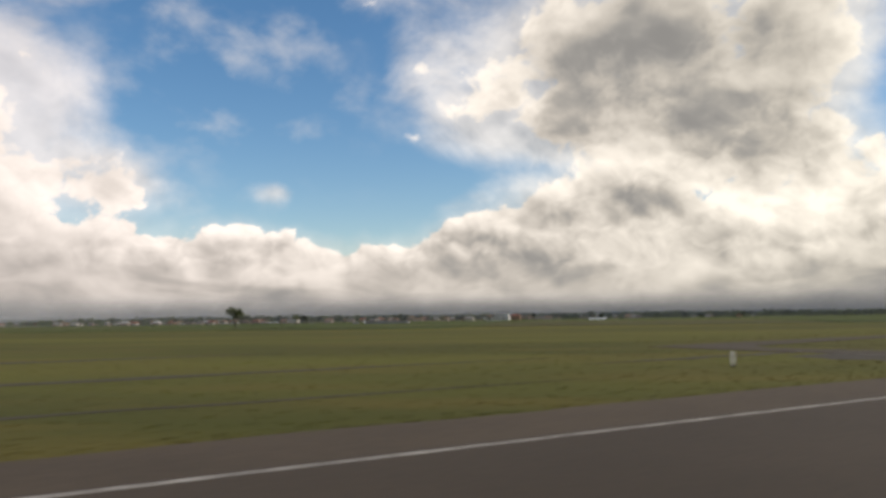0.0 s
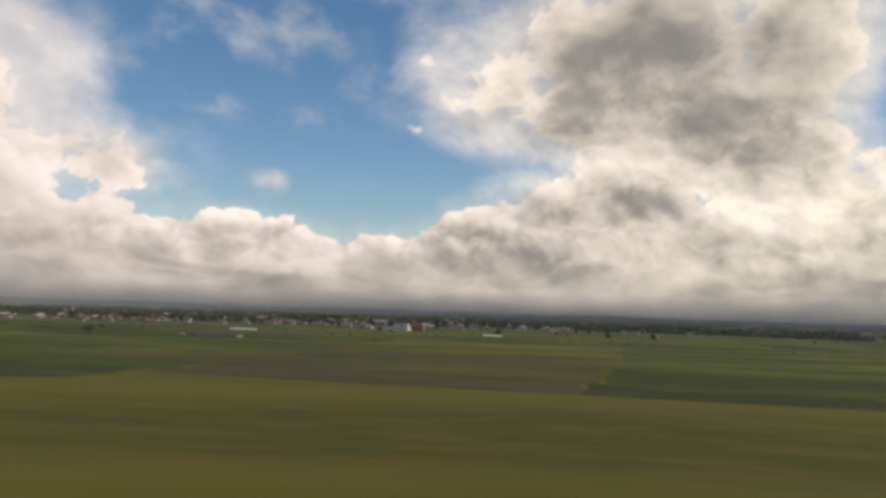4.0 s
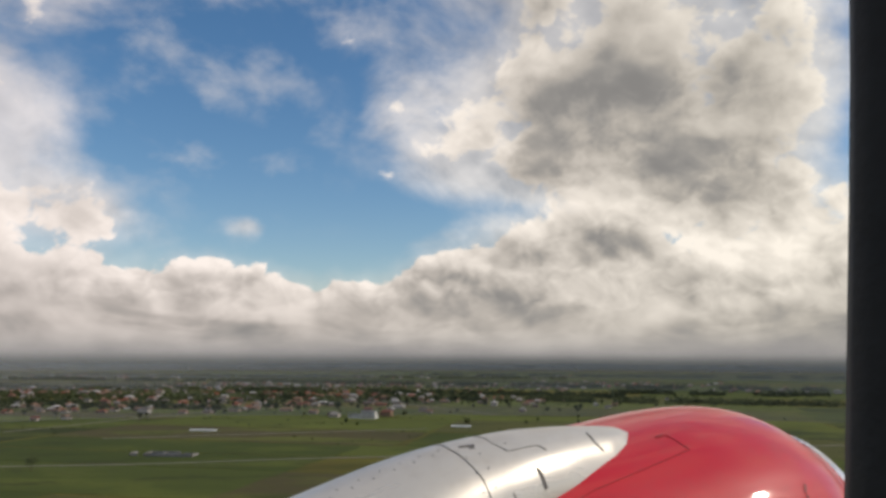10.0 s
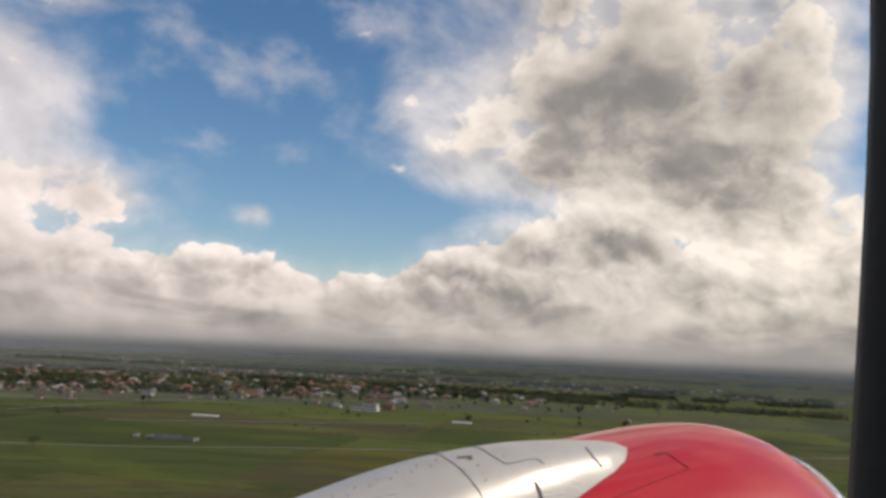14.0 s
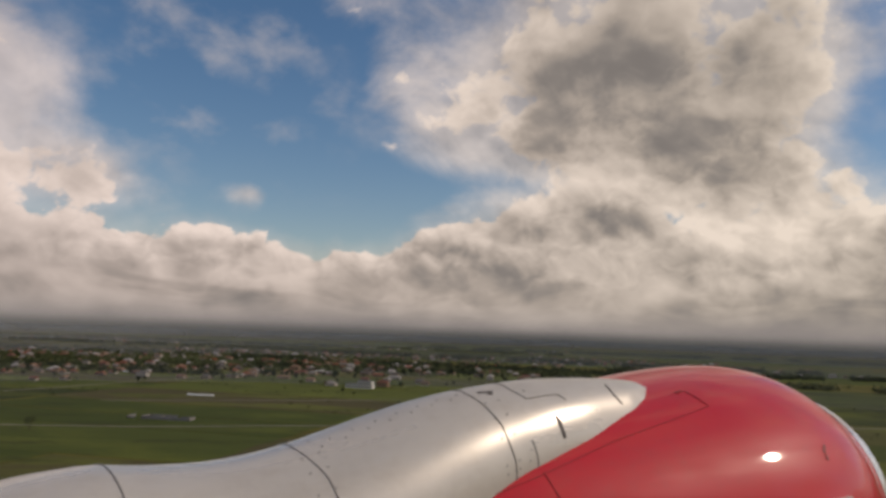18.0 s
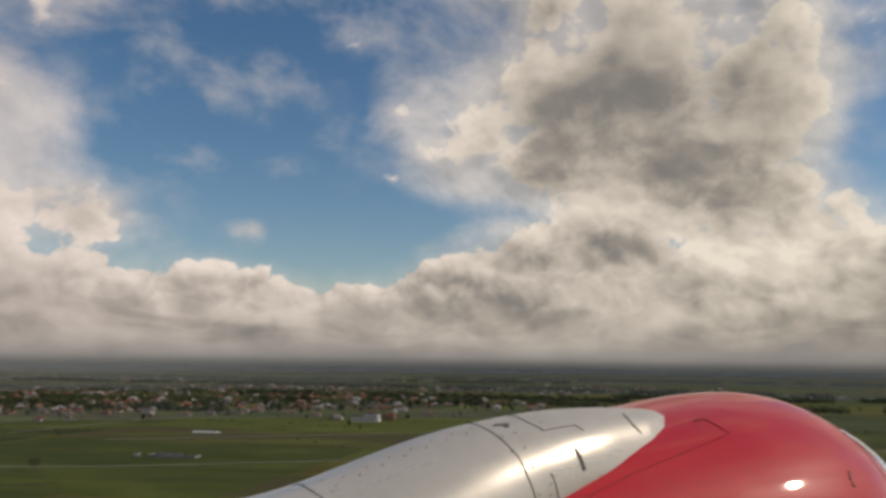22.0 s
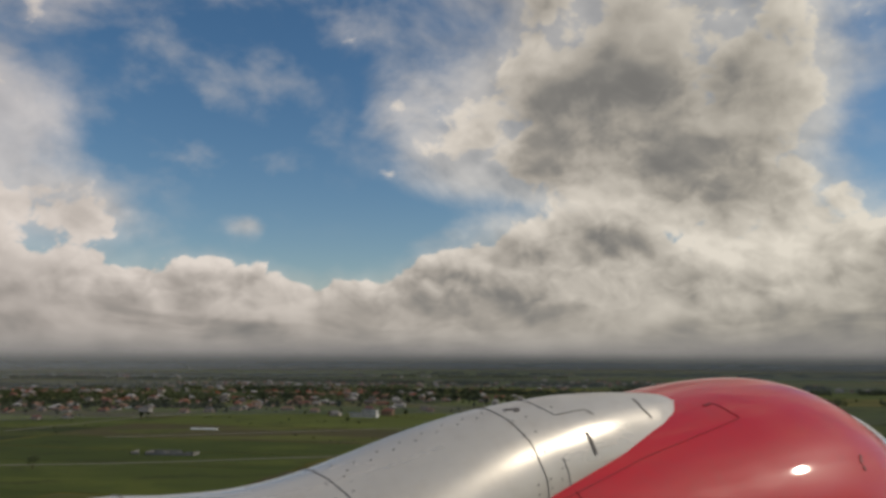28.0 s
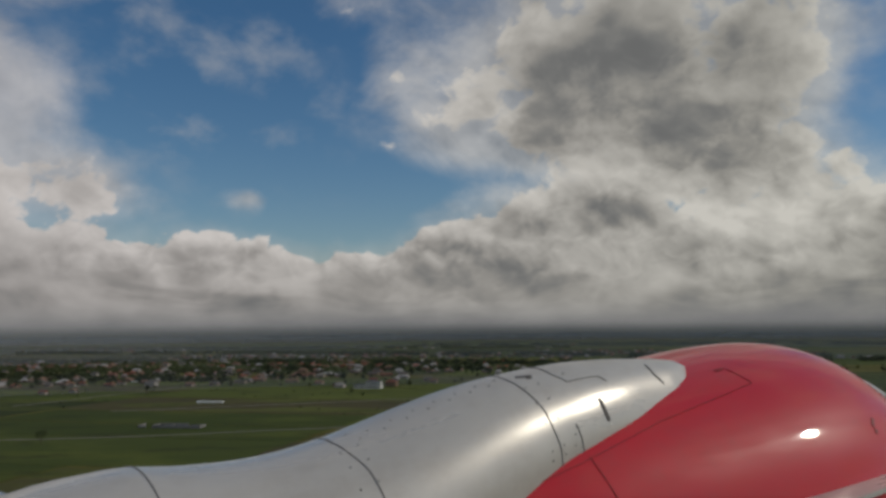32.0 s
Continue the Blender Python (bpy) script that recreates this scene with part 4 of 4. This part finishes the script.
HP = [house_proto(10, 8, 3.0, 2.4, False), house_proto(12, 8.5, 3.2, 2.6, True), house_proto(8, 7, 2.8, 2.2, False), house_proto(14, 9, 5.6, 2.6, True), house_proto(16, 7, 3.0, 1.6, False)]
for e in HP:
    tagged(e, "small village house with a pitched roof among gardens", "house", "village houses")
taken, spots, tree_spots = [], [], []
for ca, cd, sx, sy, n in CLUSTERS:
    c0 = polar(ca, cd)
    made, tries = 0, 0
    near = []
    while made < n and tries < n * 8:
        tries += 1
        p = c0 + Vector((round(rng.gauss(0, sx * 0.6) / 22) * 22 + rng.uniform(-9, 9), round(rng.gauss(0, sy * 0.6) / 34) * 34 + rng.uniform(-13, 13), 0))
        if any((p - q).length < 17 for q in taken[-160:]):
            continue
        taken.append(p)
        near.append(p)
        spots.append((p, rng.choices(range(5), (5, 4, 4, 1, 2))[0], rng.choice((-13, 77, -13, 167)) + rng.uniform(-8, 8)))
        made += 1
    for _ in range(int(n * 2.2)):
        p = c0 + Vector((rng.gauss(0, sx * 0.75), rng.gauss(0, sy * 0.75), 0))
        if all((p - q).length > 9 for q in near):
            tree_spots.append((p, rng.uniform(0.7, 1.7)))
spots.sort(key=lambda q: q[0].length)
used = set()
for p, k, an in spots[:290]:
    m = Matrix.Translation(p) @ pose(0, 0, 0, 0, 0, an)
    if k in used:
        copy_thing(HP[k], m)
    else:
        used.add(k)
        HP[k].matrix_basis = m
# the houses beyond, joined
for pname, mat in (("wall", M_WALL_FAR), ("roof", M_ROOF_FAR)):
    vs, fs = [], []
    for p, k, an in spots[290:]:
        m = Matrix.Translation(p) @ pose(0, 0, 0, 0, 0, an)
        src = next(o for o in HP[k].children if o.name.split(".")[0] == pname).data
        o_ = len(vs)
        vs += [tuple(m @ v.co) for v in src.vertices]
        fs += [tuple(o_ + i for i in f.vertices) for f in src.polygons]
    me = bpy.data.meshes.new("far_village")
    me.from_pydata(vs, [], fs)
    me.materials.append(mat)
    tagged(shared("far_village", me), "far village houses with tiled roofs, small in the distance", "village", kind="stuff")
tree_spots.sort(key=lambda q: q[0].length)
for p, sc in tree_spots[:210]:
    tree(p, sc, rng.randrange(5))


def grove(spots_, seed):
    """Far garden trees as one mesh of leaf clumps."""
    rg = random.Random(seed)
    vs, fs = [], []
    for p, sc in spots_:
        for j in range(26):
            c_ = p + Vector((rg.gauss(0, 1.5), rg.gauss(0, 1.5), max(0.5, 3.0 + rg.gauss(0, 1.3)))) * sc
            t1 = Vector((rg.gauss(0, 1), rg.gauss(0, 1), rg.gauss(0, 1))).normalized()
            t2 = t1.orthogonal()
            k = len(vs)
            q_ = 0.85 * sc
            vs += [tuple(c_ + t1 * q_), tuple(c_ + t2 * q_), tuple(c_ - t1 * q_), tuple(c_ - t2 * q_)]
            fs.append((k, k + 1, k + 2, k + 3))
    me_ = bpy.data.meshes.new("garden_trees")
    me_.from_pydata(vs, [], fs)
    me_.materials.append(M_LEAF)
    return tagged(shared("garden_trees", me_), "dark garden trees among the far houses", "trees", kind="stuff")


grove(tree_spots[210:], 91)

# scattered trees and bushes in the fields
for _ in range(34):
    tree(polar(rng.uniform(-38, 30), rng.uniform(800, 1600)), rng.uniform(0.4, 1.1), rng.randrange(5))
for a_, d, sc in TREES:
    tree(Vector((S0.x, S0.y, 0)) + polar(a_, d), sc, 4)


def wood(a_, d, lx, ly, n, seed):
    """A strip of far woodland: many small clumps in one mesh."""
    rg = random.Random(seed)
    vs, fs = [], []
    for i in range(n):
        x = rg.uniform(-1, 1) * lx
        if noise.noise((x * 0.011, seed, 2.0)) < -0.12:
            continue
        y = rg.gauss(0, 0.45) * ly * (0.5 + 1.4 * abs(noise.noise((x * 0.006, seed, 5.0)))) + 70 * noise.noise((x * 0.0035, seed, 8.0))
        hh = rg.uniform(4, 10)
        r = rg.uniform(2.5, 5.5)
        for j in range(9):
            c = Vector((x + rg.gauss(0, r * 0.5), y + rg.gauss(0, r * 0.5), abs(rg.gauss(hh * 0.5, hh * 0.28))))
            t1 = Vector((rg.gauss(0, 1), rg.gauss(0, 1), rg.gauss(0, 1))).normalized()
            t2 = t1.orthogonal()
            s1, s2 = rg.uniform(1.3, 2.8), rg.uniform(1.2, 2.2)
            k = len(vs)
            vs += [tuple(c + t1 * s1), tuple(c + t2 * s2), tuple(c - t1 * s1 * 0.8), tuple(c - t2 * s2)]
            fs.append((k, k + 1, k + 2, k + 3))
    me_ = bpy.data.meshes.new("woodland")
    me_.from_pydata(vs, [], fs)
    me_.materials.append(M_LEAF)
    ob = shared("woodland", me_, m=Matrix.Translation(polar(a_, d)) @ pose(0, 0, 0, 0, 0, -13 + rg.uniform(-4, 4)))
    return tagged(ob, "dark belt of woodland beyond the fields", "woodland", kind="stuff")


for i, (a_, d, lx, ly, n) in enumerate(((-18, 1750, 500, 35, 900), (8, 1900, 600, 60, 1300), (-6, 1320, 260, 18, 380), (-25, 1250, 240, 16, 340), (18, 1300, 340, 40, 700), (-10, 2700, 900, 60, 1200), (15, 2900, 900, 80, 1300), (-32, 2000, 400, 40, 600), (-27, 1500, 300, 45, 520), (-2, 1500, 380, 70, 760), (-16, 2250, 700, 90, 1300), (25, 1650, 380, 60, 700))):
    wood(a_, d, lx, ly, n, 60 + i)

# low shrubs scattered in drifts over the meadows
rg = random.Random(7)
vs, fs = [], []
for i in range(1500):
    p = polar(rg.uniform(-38, 32), 650 + 900 * rg.random() ** 0.8)
    if noise.noise((p.x * 0.006, p.y * 0.009, 1.0)) < 0.08:
        continue
    sz = rg.uniform(0.5, 1.5)
    for j in range(7):
        c = p + Vector((rg.gauss(0, sz * 0.6), rg.gauss(0, sz * 0.6), abs(rg.gauss(sz * 0.5, sz * 0.25))))
        t1 = Vector((rg.gauss(0, 1), rg.gauss(0, 1), rg.gauss(0, 1))).normalized()
        t2 = t1.orthogonal()
        k = len(vs)
        vs += [tuple(c + t1 * sz * 0.5), tuple(c + t2 * sz * 0.5), tuple(c - t1 * sz * 0.5), tuple(c - t2 * sz * 0.5)]
        fs.append((k, k + 1, k + 2, k + 3))
me = bpy.data.meshes.new("shrubs")
me.from_pydata(vs, [], fs)
me.materials.append(M_LEAF)
tagged(shared("shrubs", me), "low dark shrubs scattered over the green meadows", "shrubs", kind="stuff")

# added rings of see-through grey sheet that imitate distance haze over the plain
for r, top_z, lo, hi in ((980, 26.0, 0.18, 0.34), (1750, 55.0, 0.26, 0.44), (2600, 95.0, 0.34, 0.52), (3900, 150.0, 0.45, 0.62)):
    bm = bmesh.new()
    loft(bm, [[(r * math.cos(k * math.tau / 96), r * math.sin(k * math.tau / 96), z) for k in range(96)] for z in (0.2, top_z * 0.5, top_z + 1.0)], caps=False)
    tagged(part("mist", bm, haze_sheet_material("mist", top_z, lo, hi), smooth=True), "thin grey see-through sheet added as haze over the far plain", "mist", kind="stuff")

# pale gravel track across the near meadow
bm = bmesh.new()
ta, tb = polar(-40, 640), polar(30, 780)
n = 60
nrm = Vector((-(tb - ta).y, (tb - ta).x, 0)).normalized()
mids = [ta.lerp(tb, k / n) + nrm * 9 * noise.noise((k * 0.09, 0.5, 0)) for k in range(n + 1)]
poly(bm, [tuple(p + nrm * 2.2 + Vector((0, 0, 0.14))) for p in mids] + [tuple(p - nrm * 2.2 + Vector((0, 0, 0.14))) for p in reversed(mids)], 0.1)
tagged(part("road", bm, M_TRACK), "pale gravel farm track across the meadow", "track", kind="structure")
for a_, d, le, an in ((-20, 1000, 420, 70), (-3, 1200, 500, -60), (-12, 760, 300, 20)):
    bm = bmesh.new()
    c, dr = polar(a_, d), Vector((math.cos(radians(an)), math.sin(radians(an)), 0))
    sd_ = Vector((-dr.y, dr.x, 0))
    ms = [c + dr * (le * (k / 20 - 0.5)) + sd_ * 6 * noise.noise((k * 0.2, d, 0)) for k in range(21)]
    poly(bm, [tuple(p + sd_ * 2.4 + Vector((0, 0, 0.15))) for p in ms] + [tuple(p - sd_ * 2.4 + Vector((0, 0, 0.15))) for p in reversed(ms)], 0.1)
    tagged(part("road", bm, M_TRACK), "pale village road between the fields", "road", kind="structure")


def greenhouse(a_, d, le, rot):
    e = empty("greenhouse", Matrix.Translation(polar(a_, d)) @ pose(0, 0, 0, 0, 0, rot))
    bm_ = bmesh.new()
    loft(bm_, [[(x, 2.4 * math.cos(q), 1.7 * math.sin(q)) for q in np.linspace(0, math.pi, 9)] for x in np.linspace(-le / 2, le / 2, 9)])
    part("film_tunnel", bm_, M_FILM, e, smooth=False)
    bm_ = bmesh.new()
    box(bm_, le / 2, -0.5, 0, le / 2 + 0.1, 0.5, 1.45)
    part("door", bm_, M_SIGN_WHITE, e)
    tagged(e, "long low white film greenhouse in a field", "greenhouse", "greenhouses")


for a_, d, le, rot in ((-17, 800, 26, -8), (-22, 1150, 34, -10), (1, 820, 20, -12), (-9, 1250, 14, -8)):
    greenhouse(a_, d, le, rot)

# roofless walled farmyard of pale concrete
yard = empty("walled_yard", Matrix.Translation(polar(-19, 610)) @ pose(0, 0, 0, 0, 0, -6))
for x0, y0, x1, y1, h in ((-18, -6, 18, -5.4, 2.6), (-18, 6, 4, 6.6, 2.2), (-18, -6, -17.4, 6, 2.4), (17.4, -6, 18, 5, 2.6), (-6, -5.4, -5.4, 6, 2.2), (3, -5.4, 3.6, 4, 1.8), (-30, -4, -24, -3.4, 1.9), (-30, -3.4, -29.4, 8, 2.0), (8, 3, 15, 3.6, 1.7)):
    bm = bmesh.new()
    box(bm, x0, y0, -0.2, x1, y1, h * rng.uniform(0.8, 1.1), 0.05)
    part("wall", bm, M_CONCRETE, yard)
tagged(yard, "roofless grey concrete walled yard in a green field", "ruin")

# white two-storey airfield building with a dark roof
bld = empty("airfield_building", Matrix.Translation(polar(-6, 930)) @ pose(0, 0, 0, 0, 0, -12))
for x0, y0, x1, y1, z0, z1 in ((-16, -6, 16, 6, 0, 4.2), (-2, -4, 15, 5, 4.2, 8.2)):
    bm = bmesh.new()
    box(bm, x0, y0, z0 - 0.2 if z0 == 0 else z0, x1, y1, z1)
    wl = part("wall", bm, M_WHITEWASH, bld, "whitewashed wall")
    for x in np.arange(x0 + 1.5, x1 - 1.5, 3.0):
        bm = bmesh.new()
        box(bm, x, y0 - 0.06, z0 + 1.2, x + 1.7, y0 + 0.06, z0 + 2.8)
        part("window", bm, M_WINDOW, wl)
    bm = bmesh.new()
    box(bm, x0 - 0.5, y0 - 0.5, z1, x1 + 0.5, y1 + 0.5, z1 + 0.45, 0.05)
    part("roof", bm, M_STEEL_ROOF, bld, "dark flat roof")
tagged(bld, "white two-storey airfield building with a dark roof", "building")
